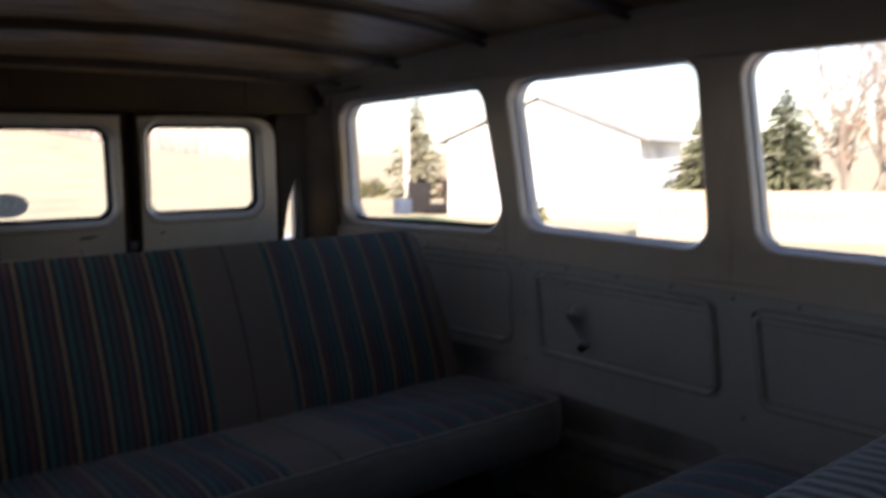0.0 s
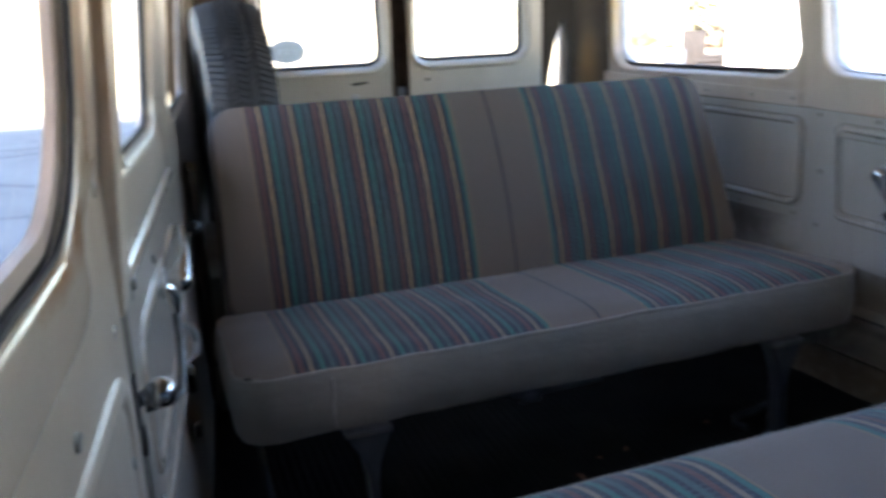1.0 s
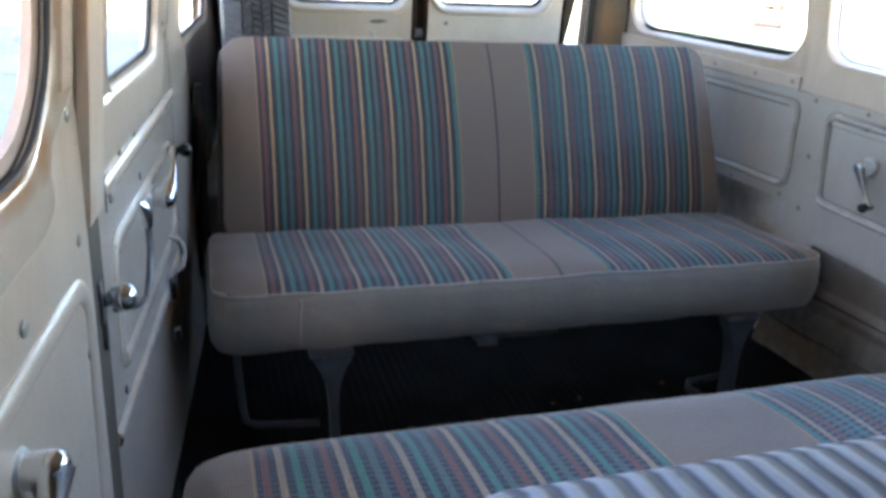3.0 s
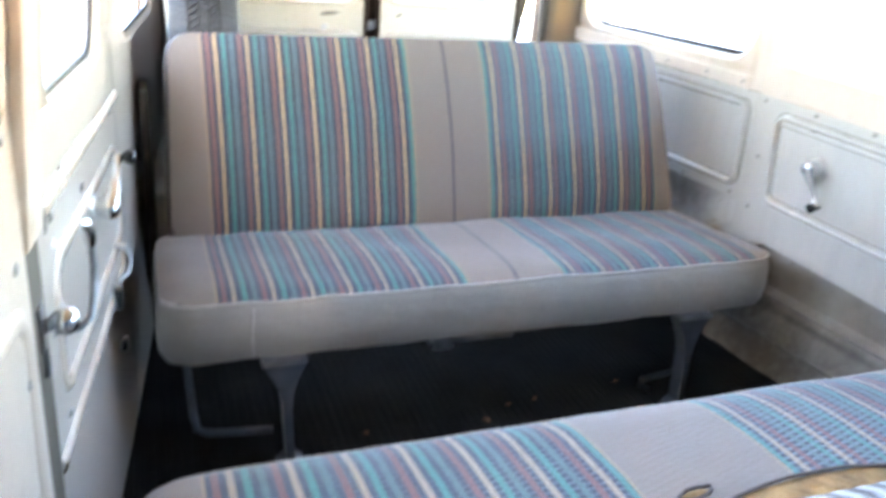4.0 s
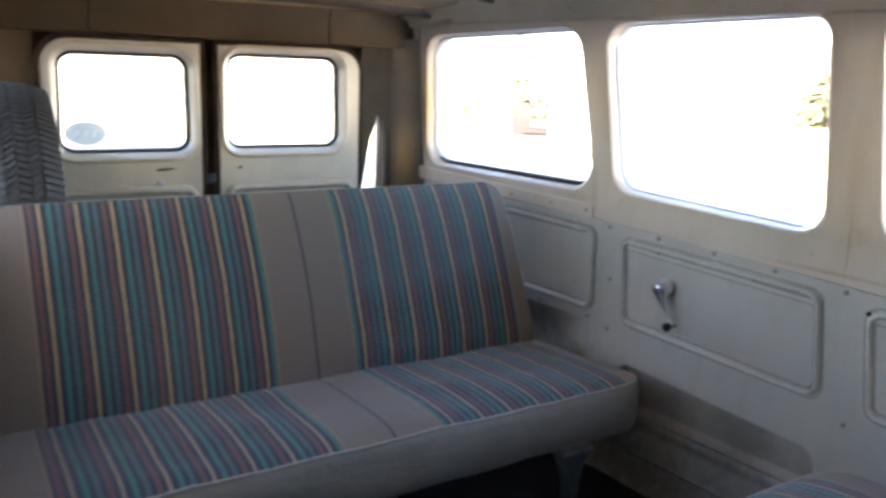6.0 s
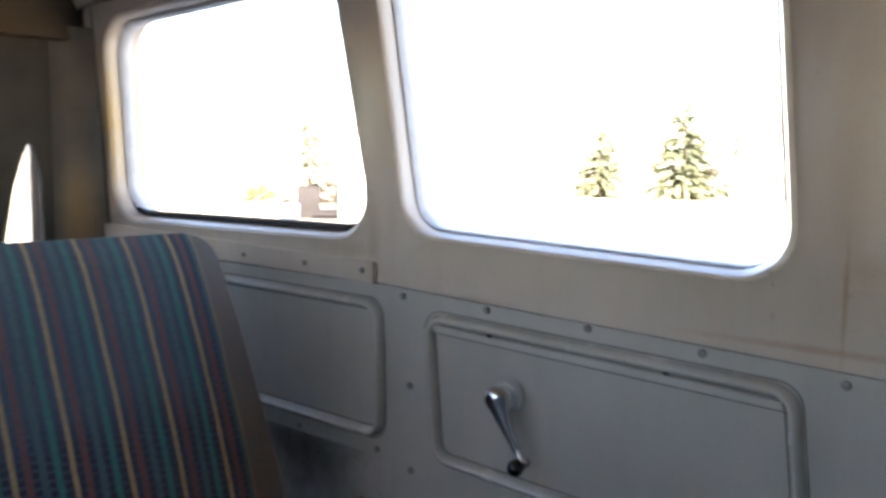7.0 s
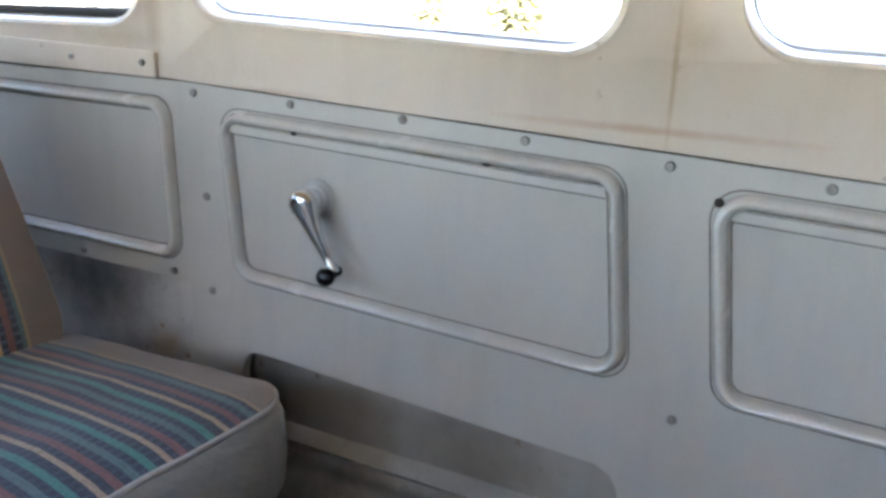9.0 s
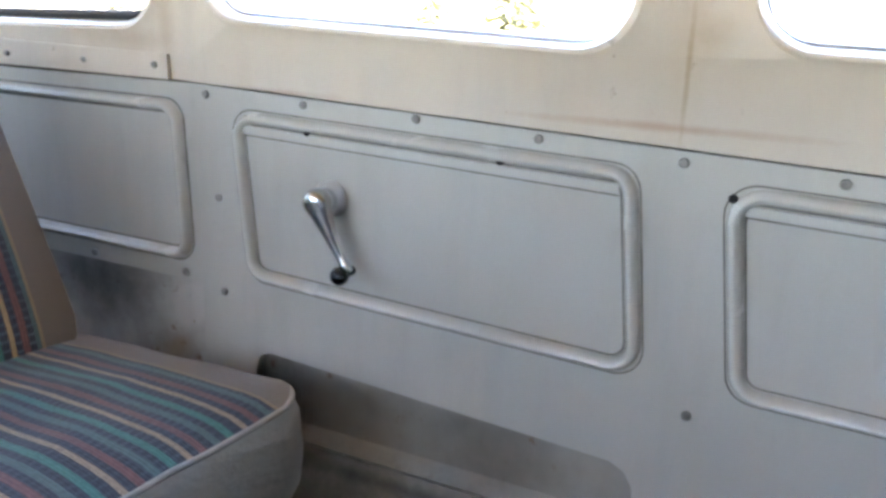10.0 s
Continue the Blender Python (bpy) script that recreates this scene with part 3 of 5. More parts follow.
# lower trim of that wall
bm = bmesh.new()
outline = [(0.362, seam_z(0.362) - 0.0018), (Y_FRONT, seam_z(Y_FRONT) - 0.0018), (Y_FRONT, 0.0), (-0.330, 0.0)]
outline += [(-0.330, 0.262), (-0.326, 0.286), (-0.315, 0.304), (-0.295, 0.314), (0.232, 0.342), (0.247, 0.339), (0.257, 0.328), (0.262, 0.305), (0.264, 0.0), (0.362, 0.0)]
lp = sheet_with_holes(bm, outline, [], lambda a, b: right(a, b, -0.007))[0]
ol = [bm.verts.new(right(a, b, -0.022)) for a, b in outline]
bridge(bm, lp, ol)
seam = bmesh.new()
seam.faces.new([seam.verts.new(right(a, b, -0.014)) for a, b in ((Y_REAR, 0.730), (0.4, 0.730), (Y_FRONT, seam_z(Y_FRONT) - 0.012), (Y_FRONT, seam_z(Y_FRONT) + 0.012), (0.4, 0.76), (Y_REAR, 0.76))])
structure("panel_seam", seam, M_BROWNGAP, "dark rusty seam between upper wall and lower panel", "seam", smooth=False)
skin = bmesh.new()
for za, zb in ((-0.05, 0.75),):
    skin.faces.new([skin.verts.new(right(a, b, -0.088)) for a, b in ((Y_REAR + 0.1, za), (Y_FRONT, za), (Y_FRONT, zb), (Y_REAR + 0.1, zb))])
structure("outer_skin_right", skin, M_CREAM, "cream outer body skin", "wall", smooth=False)
side_panel = structure("trim_panel_right", bm, M_PANEL, "grey painted pressed steel lower side panel", "wall panel", angle=30)
P2 = [(-0.326, 0.434), (0.269, 0.456), (0.295, 0.713), (-0.295, 0.694)]
P3 = [(-1.04, 0.418), (-0.422, 0.433), (-0.387, 0.688), (-1.01, 0.668)]
for c in (P2, P3):
    bm = bmesh.new()
    bead(bm, right, rounded(grow(c, -0.011), 0.030, 7), 0.0185, 0.017, lift=-0.008)
    part("pressed_bead", bm, M_BEAD, side_panel)
    bm = bmesh.new()
    for d in (0.0002, -0.0222):
        dark_line(bm, right, rounded(grow(c, d), 0.034 if d > -0.01 else 0.018, 7), 0.0022, -0.0064)
    part("bead_line", bm, M_DARKLINE, side_panel, "thin dark line along the bead", smooth=False)
    bm = bmesh.new()
    # second, upper rib along the top edge
    (xa, za), (xb, zb) = c[3], c[2]
    rows = []
    for k in range(9):
        f = k / 8
        ya, zt = xa + 0.020 + (xb - xa - 0.040) * f, za + (zb - za) * f
        rows.append([bm.verts.new(right(ya, zt - dz, h)) for dz, h in ((0.020, -0.004), (0.0215, -0.0035), (0.0235, 0.0012), (0.027, 0.0015), (0.0345, -0.0008), (0.036, -0.008))])
    for r0, r1 in zip(rows, rows[1:]):
        for k in range(5):
            bm.faces.new((r0[k], r0[k + 1], r1[k + 1], r1[k]))
    part("top_ledge", bm, M_BEAD, side_panel)
    # The ledge's thin shadow is painted as dark strips.
    bm = bmesh.new()
    for lo, hi in ((0.0195, 0.0218), (0.0362, 0.0380)):
        q = [(xa + 0.020, za, lo), (xb - 0.020, zb, lo), (xb - 0.020, zb, hi), (xa + 0.020, za, hi)]
        bm.faces.new([bm.verts.new(right(a_, z_ - d_, -0.0030 if lo < 0.03 else -0.0062)) for a_, z_, d_ in q])
    part("ledge_shade", bm, M_DARKLINE, side_panel, "painted shadow line under the ledge", smooth=False)


def screw(put, a, b, parent, r=0.0075, h=0.004, mat=None, name="screw", c=0.0):
    n = put(a, b, c + 0.01) - put(a, b, c)
    bm = bmesh.new()
    disc(bm, put(a, b, c), n, r, h, 12)
    if name == "screw":
        # slot across the head
        side = (put(a + 0.01, b + 0.006, c) - put(a, b, c)).normalized() * r * 0.8
        up = n.normalized().cross(side).normalized() * r * 0.16
        top = put(a, b, c) + n.normalized() * (h + 0.0006)
        bm.faces.new([bm.verts.new(top + s * side + t * up) for s, t in ((-1, -1), (1, -1), (1, 1), (-1, 1))])
    return part(name, bm, mat or M_SCREW, parent)


for a, b in ((0.339, 0.728), (0.168, 0.726), (-0.006, 0.722), (-0.172, 0.713), (-0.343, 0.703), (-0.506, 0.699), (0.322, 0.576), (0.318, 0.428), (-0.381, 0.401), (-0.75, 0.69)):
    screw(right, a, b, side_panel, 0.0060, 0.0045, c=-0.007)
for a, b in ((0.158, 0.690), (-0.127, 0.682), (-0.400, 0.671)):
    screw(right, a, b, side_panel, 0.0052, 0.003, M_HOLE, "bolt_hole", c=0.0)

# rear quarter panel and the strip above it
bm = bmesh.new()
sheet_with_holes(bm, [(0.365, 0.432), (Y_REAR, 0.432), (Y_REAR, 0.742), (0.365, 0.742)], [], lambda a, b: right(a, b, -0.012))
quarter = structure("quarter_panel_right", bm, M_PANEL, "grimy grey rear quarter panel with a pressed bead", "wall panel")
bm = bmesh.new()
bead(bm, right, rounded([(0.390, 0.474), (0.86, 0.476), (0.86, 0.708), (0.400, 0.706)], 0.03, 7), 0.0195, 0.017, lift=-0.013)
part("pressed_bead", bm, M_BEAD, quarter)
bm = bmesh.new()
for d in (0.0106, -0.0106):
    dark_line(bm, right, rounded(grow([(0.390, 0.474), (0.86, 0.476), (0.86, 0.708), (0.400, 0.706)], d), 0.034 if d > 0 else 0.018, 7), 0.0030, -0.0114)
part("bead_line", bm, M_DARKLINE, quarter, "thin dark line along the bead", smooth=False)
bm = bmesh.new()
vs = [right(a, b, c) for c in (0.0, 0.007) for a, b in ((0.397, 0.746), (1.28, 0.752), (1.28, 0.797), (0.396, 0.782))]
v = [bm.verts.new(p) for p in vs]
for f in ((0, 1, 2, 3), (4, 5, 6, 7), (0, 1, 5, 4), (1, 2, 6, 5), (2, 3, 7, 6), (3, 0, 4, 7)):
    bm.faces.new([v[i] for i in f])
strip = part("cover_strip", bm, M_CREAM, quarter, "cream cover strip with screws", smooth=False)
for a in (0.420, 0.565, 0.74):
    screw(right, a, 0.766, quarter, 0.005, c=0.0075)
for a in (0.40, 0.60):
    screw(right, a, 0.444, quarter, 0.006, c=-0.012)
# bare metal below
bm = bmesh.new()
n = 14
grid = [[bm.verts.new(right(0.352 + 0.97 * i / n, 0.44 * j / 6, -0.03 + 0.012 * noise.noise((i * 0.7, j * 0.8, 3.1)))) for j in range(7)] for i in range(n + 1)]
for i in range(n):
    for j in range(6):
        bm.faces.new((grid[i][j], grid[i + 1][j], grid[i + 1][j + 1], grid[i][j + 1]))
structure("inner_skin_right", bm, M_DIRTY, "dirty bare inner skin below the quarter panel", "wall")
bm = bmesh.new()
prof = [(0.36, -0.024), (0.249, -0.023), (0.231, -0.021), (0.221, -0.012), (0.209, -0.006), (0.197, -0.016), (0.189, -0.012), (0.105, 0.004), (0.098, 0.010), (0.09, 0.006), (0.0, 0.028)]
ys = [0.350, 0.1, -0.15, -0.36]
rows = [[bm.verts.new(right(y, z, c)) for z, c in prof] for y in ys]
for a, b in zip(rows, rows[1:]):
    for k in range(len(prof) - 1):
        bm.faces.new((a[k], a[k + 1], b[k + 1], b[k]))
sill = structure("sill_liner_right", bm, M_LOWER, "dirty sill liner with painted shade and a pressed ledge in the panel recess", "wall", angle=30)
screw(right, -0.022, 0.138, sill, 0.009, 0.006, c=-0.014)


def crank(put, hub, knob, name, label):
    """Window crank: escutcheon, hub, curved arm, knob. hub and knob: a, b in the wall's plane."""
    e = empty(name, put(*hub, 0.0), label, "window crank")
    inv = Vector(e.matrix_basis.translation)

    def at(a, b, c):
        return put(a, b, c) - inv
    n = (put(*hub, 1.0) - put(*hub, 0.0)).normalized()
    bm = bmesh.new()
    disc(bm, at(*hub, 0.0), n, 0.026, 0.010, 24, 0.3)
    part("escutcheon", bm, M_ESC, e, "pale worn escutcheon")
    bm = bmesh.new()
    seg = 20
    side = n.orthogonal().normalized()
    other = n.cross(side)
    prof = [(0.018, 0.006), (0.016, 0.016), (0.019, 0.024), (0.020, 0.034), (0.017, 0.042), (0.010, 0.046), (0.002, 0.047)]
    rings = [[bm.verts.new(at(*hub, 0) + n * h + (side * math.cos(t) + other * math.sin(t)) * r) for t in (2 * math.pi * k / seg for k in range(seg))] for r, h in prof]
    for a, b in zip(rings, rings[1:]):
        bridge(bm, a, b)
    bm.faces.new(rings[-1])
    part("hub", bm, M_CHROME, e)
    bm = bmesh.new()
    pts, rad = [], []
    for k in range(13):
        f = k / 12
        bow = 0.010 * math.sin(math.pi * f)
        pts.append(at(hub[0] + (knob[0] - hub[0]) * f, hub[1] + (knob[1] - hub[1]) * f, 0.030 + 0.002 * f + bow * 0.4))
        rad.append(0.0058 + 0.0150 * (1 - f) ** 2.2 + (0.003 if k > 10 else 0))
    tube(bm, pts, 0.01, 12, taper=rad)
    part("arm", bm, M_CHROME, e)
    bm = bmesh.new()
    bmesh.ops.create_uvsphere(bm, u_segments=18, v_segments=12, radius=0.0128, matrix=Matrix.Translation(at(*knob, 0.053)))
    tube(bm, [at(*knob, 0.022), at(*knob, 0.050)], 0.007, 10)
    part("knob", bm, M_KNOB, e, "black round knob")
    return e


# small catch on the rear edge of the middle window
bm = bmesh.new()
ca = [bm.verts.new(right(a_, b_, -0.012)) for a_, b_ in ((0.352, 1.00), (0.366, 1.01), (0.372, 1.06), (0.362, 1.11), (0.354, 1.06))]
cb = [bm.verts.new(right(a_, b_, -0.034)) for a_, b_ in ((0.352, 1.00), (0.366, 1.01), (0.372, 1.06), (0.362, 1.11), (0.354, 1.06))]
bridge(bm, ca, cb)
bm.faces.new(ca)
structure("window_catch", bm, M_STEEL, "small dull steel catch on the window channel", "catch", smooth=False)
crank(right, (0.120, 0.602), (0.071, 0.513), "window_crank", "chrome window crank with black knob on the grey side panel")

# ---- wall at x < 0 ----
LW1 = [(-1.30, 0.858), (-0.573, 0.862), (-0.562, 1.290), (-1.24, 1.288)]
LW2 = [(-0.288, 0.868), (0.138, 0.862), (0.150, 1.290), (-0.276, 1.290)]
LW3 = [(0.500, 0.828), (1.150, 0.824), (1.190, 1.235), (0.520, 1.250)]
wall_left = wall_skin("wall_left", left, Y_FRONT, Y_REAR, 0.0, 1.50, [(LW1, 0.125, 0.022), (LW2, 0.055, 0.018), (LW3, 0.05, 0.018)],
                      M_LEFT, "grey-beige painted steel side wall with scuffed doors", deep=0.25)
for c, lab, r in ((LW1, "large front door window with a worn black seal", 0.12), (LW2, "side door window with a black seal", 0.05), (LW3, "narrow rear quarter window with a black seal", 0.045)):
    window("window_5", left, c, r, lab, seal=0.007, deep=-0.010, slim=0.3)

# pillar trim between the front door and the side door, and the shut gap below it
bm = bmesh.new()
pts = [(-0.492, 0.742, 0.0115), (-0.376, 0.734, 0.005), (-0.364, 1.42, 0.005), (-0.492, 1.42, 0.0115)]
a = [bm.verts.new(left(p[0], p[1], 0.0)) for p in pts]
b = [bm.verts.new(left(p[0] + s, p[1], p[2])) for p, s in zip(pts, (0.006, -0.006, -0.006, 0.006))]
bridge(bm, a, b)
bm.faces.new(b)
pillar = structure("pillar_trim", bm, M_CREAM, "rust-stained cream pillar trim between two doors", "pillar trim", angle=25)
# The gap is a flat sheet; the jamb's shade is in its colour.
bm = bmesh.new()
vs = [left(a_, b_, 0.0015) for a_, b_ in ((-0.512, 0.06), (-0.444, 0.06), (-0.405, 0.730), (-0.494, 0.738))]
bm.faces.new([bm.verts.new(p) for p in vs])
structure("door_gap", bm, M_JAMB, "flat sheet painted dark as the shadowed shut gap between front door and side door", "gap", smooth=False)
bm = bmesh.new()
bm.faces.new([bm.verts.new(left(a_, b_, 0.0050)) for a_, b_ in ((-0.378, 0.72), (-0.366, 0.72), (-0.360, 0.875), (-0.376, 0.875))])
structure("door_seal", bm, M_RUBBER, "black door seal along the pillar", "seal", smooth=False)

front_door = empty("door_1", left(-0.9, 0.1), "grey-beige front door with pressed panel and screws", "door", "", "structure")
side_door = empty("door_2", left(0.0, 0.1), "grey-beige side door with pressed panel, handle and crank", "door", "", "structure")


def shifted(put, e):
    off = Vector(e.matrix_basis.translation)
    return lambda a, b, c=0.0: put(a, b, c) - off


fd, sd = shifted(left, front_door), shifted(left, side_door)
bm = bmesh.new()
bead(bm, fd, rounded([(-1.75, 0.28), (-0.552, 0.28), (-0.518, 0.690), (-1.75, 0.700)], 0.045, 7), 0.032, 0.008, lift=0.005)
part("pressed_bead", bm, M_FRONT, front_door)
bm = bmesh.new()
skin_edge = [(-1.9, 0.02), (-0.510, 0.02), (-0.492, 0.772), (-0.491, 0.9115), (-0.548, 0.9115), (-0.572, 0.876), (-0.612, 0.828), (-0.66, 0.806), (-1.9, 0.800)]
sk_lo = [bm.verts.new(fd(*p, 0.0)) for p in skin_edge]
sk_hi = [bm.verts.new(fd(*p, 0.0055)) for p in skin_edge]
bridge(bm, sk_lo, sk_hi)
bm.faces.new(sk_hi)
part("door_skin", bm, M_FRONT, front_door, angle=20)
# rolled shoulder below the glass, turning up beside its rear corner
def sill_roll(put, corners, r, reach, z_up, parent, label, start, mat):
    shoulder = bmesh.new()
    sections = [(0.003, -0.008), (0.005, -0.002), (0.010, 0.0026), (0.017, 0.0048), (0.030, 0.0056), (0.048, 0.0060), (0.070, 0.0061), (0.088, 0.0060)] + ([(0.094, 0.0056)] if start < -1 else [(0.093, 0.0045), (0.094, -0.002)])
    sections = [(d * reach, c_) for d, c_ in sections]
    outs = [rounded(grow(corners, d), r + d * 0.6, 10) for d, c_ in sections]
    m_ = len(outs[0]) // 4
    for lane in range(len(sections) - 1):
        c0, c1 = sections[lane][1], sections[lane + 1][1]
        lo, hi = outs[lane][m_ - 1:2 * m_], outs[lane + 1][m_ - 1:2 * m_]
        lo, hi = [(start, lo[0][1])] + lo + [(lo[-1][0] + 0.002, z_up)], [(start, hi[0][1])] + hi + [(hi[-1][0] + 0.002, z_up)]
        va = [shoulder.verts.new(put(*p, c0)) for p in lo]
        vb = [shoulder.verts.new(put(*p, c1)) for p in hi]
        for k in range(len(va) - 1):
            shoulder.faces.new((va[k], va[k + 1], vb[k + 1], vb[k]))
    bmesh.ops.remove_doubles(shoulder, verts=shoulder.verts, dist=0.0002)
    return part("sill_roll", shoulder, mat, parent, label, angle=60)


sill_roll(fd, LW1, 0.125, 0.80, 0.909, front_door, "glossy rounded sill with a rust patch", -1.55, M_ROLL)
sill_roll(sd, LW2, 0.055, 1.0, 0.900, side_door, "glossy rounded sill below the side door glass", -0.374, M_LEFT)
bm = bmesh.new()
pts = [(-0.564, 0.914), (-0.498, 0.912), (-0.496, 1.42), (-0.556, 1.42)]
a = [bm.verts.new(fd(*p, -0.002)) for p in pts]
b = [bm.verts.new(fd(p[0] + s, p[1] + 0.001, 0.009)) for p, s in zip(pts, (0.014, -0.006, -0.006, 0.014))]
bridge(bm, a, b)
bm.faces.new(b)
part("upper_frame", bm, M_FRONT, front_door, "cream upper frame beside the glass", angle=25)
bm = bmesh.new()
seal_path = [fd(*p, 0.001) for p in rounded(grow(LW1, -0.002), 0.123, 10)]
sb = bmesh.new()
tube(sb, seal_path, 0.0034, 8, closed=True)
part("window_rubber", sb, M_RUBBER, front_door, "black rubber bead round the glass")
ring_a = [bm.verts.new(fd(*p, -0.006)) for p in rounded(grow(LW1, -0.004), 0.121)]
ring_b = [bm.verts.new(fd(*p, -0.009)) for p in rounded(grow(LW1, -0.018), 0.108)]
ring_c = [bm.verts.new(fd(*p, -0.018)) for p in rounded(grow(LW1, -0.020), 0.108)]
bridge(bm, ring_a, ring_b)
bridge(bm, ring_b, ring_c)
part("glass_channel", bm, M_REVEAL, front_door, "pinkish rusty glass channel", angle=60)
for a_, b_ in ((-0.524, 0.884), (-0.530, 0.742), (-0.735, 0.735), (-0.95, 0.72), (-0.535, 0.60)):
    screw(fd, a_, b_, front_door, 0.0085, c=0.0055)
bm = bmesh.new()
bead(bm, sd, rounded([(-0.352, 0.468), (0.255, 0.468), (0.255, 0.656), (-0.335, 0.656)], 0.04, 7), 0.026, 0.006)
part("pressed_bead", bm, M_ROLL, side_door)
for zz, r0 in ((0.745, -0.37), (0.395, -0.418)):
    bm = bmesh.new()
    bead(bm, sd, [(r0 + (0.32 - r0) * k / 8, zz) for k in range(9)], 0.026, 0.0065, closed=False)
    part("pressed_rib", bm, M_ROLL, side_door)
for a_, b_ in ((-0.300, 0.640), (-0.324, 0.724), (-0.15, 0.79), (0.262, 0.874), (-0.10, 0.69), (0.24, 0.73), (0.05, 0.77), (-0.340, 0.43)):
    screw(sd, a_, b_, side_door, 0.007)
for a_ in (-0.24, -0.12):
    bm = bmesh.new()
    box(bm, -0.002, 0.004, -0.012, 0.012, -0.02, 0.02, 0.002, Matrix.Translation(sd(a_, 0.785, 0.0)))
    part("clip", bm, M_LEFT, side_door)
# rear shut line of the side door and the dark red strip beside its frame
bm = bmesh.new()
bm.faces.new([bm.verts.new(sd(a_, b_, 0.0016)) for a_, b_ in ((0.292, 0.06), (0.297, 0.06), (0.303, 0.86), (0.298, 0.86))])
bm.faces.new([bm.verts.new(sd(a_, b_, 0.0016)) for a_, b_ in ((0.298, 0.89), (0.304, 0.89), (0.318, 1.36), (0.312, 1.36))])
part("shut_line", bm, M_BROWNGAP, side_door, "dark red-brown shut line", smooth=False)
# inside door handle: round knob on a latch plate
bm = bmesh.new()
nrm = left(0, 0.6, 1) - left(0, 0.6, 0)
box(bm, -0.002, 0.005, -0.012, 0.012, -0.030, 0.030, 0.002, Matrix.Translation(sd(-0.440, 0.622, 0.0)))
handle = part("door_handle", bm, M_STEEL, side_door, "chrome knob on a dark latch plate")
bm = bmesh.new()
bmesh.ops.create_uvsphere(bm, u_segments=24, v_segments=14, radius=0.0185, matrix=Matrix.Translation(sd(-0.424, 0.622, 0.026)))
part("knob", bm, M_CHROME, handle)
bm = bmesh.new()
tube(bm, [sd(-0.438, 0.622, 0.004), sd(-0.428, 0.622, 0.014)], 0.009, 12)
part("stem", bm, M_STEEL, handle)
bm = bmesh.new()
tube(bm, [sd(-0.441, 0.592, 0.005), sd(-0.444, 0.575, 0.006), sd(-0.445, 0.556, 0.005)], 0.0032, 8)
part("latch_rod", bm, M_STEEL, handle)
crank(left, (-0.043, 0.634), (0.068, 0.690), "window_crank", "chrome window crank with dark knob on the side door")
# crank of the front door
crank(left, (-0.790, 0.620), (-0.86, 0.56), "window_crank", "worn chrome window crank with black knob on the front door")
# thin pull lever behind the knob, with a bright tip
bm = bmesh.new()
tube(bm, [sd(-0.372, 0.578, 0.0), sd(-0.362, 0.579, 0.030), sd(-0.348, 0.585, 0.042), sd(-0.318, 0.605, 0.043), sd(-0.297, 0.639, 0.043), sd(-0.299, 0.676, 0.043)], 0.0052, 10)
lever = part("pull_lever", bm, M_STEEL, side_door, "dull steel pull lever")
bm = bmesh.new()
tube(bm, [sd(-0.299, 0.674, 0.043), sd(-0.303, 0.690, 0.043), sd(-0.312, 0.708, 0.041), sd(-0.318, 0.716, 0.036)], 0.006, 10, taper=[0.0062, 0.0085, 0.0080, 0.004])
part("tip", bm, M_CHROME, lever, "bright chrome tip")
# bowed lower handle and latch pieces low on the door
bm = bmesh.new()
tube(bm, [sd(0.150, 0.486, 0.0), sd(0.152, 0.480, 0.018), sd(0.176, 0.458, 0.022), sd(0.186, 0.436, 0.022), sd(0.172, 0.416, 0.020), sd(0.152, 0.407, 0.0)], 0.010, 10, taper=[0.004, 0.006, 0.008, 0.008, 0.006, 0.004])
part("lower_handle", bm, M_ESC, side_door, "bowed pale steel handle")
bm = bmesh.new()
box(bm, -0.004, 0.020, -0.010, 0.010, -0.026, 0.026, 0.006, Matrix.Translation(sd(0.078, 0.407, 0.0)))
part("latch", bm, M_CHROME, side_door)
bm = bmesh.new()
box(bm, -0.004, 0.018, -0.010, 0.010, -0.014, 0.014, 0.004, Matrix.Translation(sd(0.107, 0.288, 0.0)))
part("latch_pin", bm, M_CHROME, side_door)

# ---- rear wall with two doors ----
DL, DR = (-0.645, -0.171), (-0.128, 0.388)
WL = [(-0.596, 0.862), (-0.211, 0.862), (-0.214, 1.160), (-0.590, 1.160)]
WR = [(-0.086, 0.868), (0.311, 0.868), (0.306, 1.172), (-0.082, 1.172)]


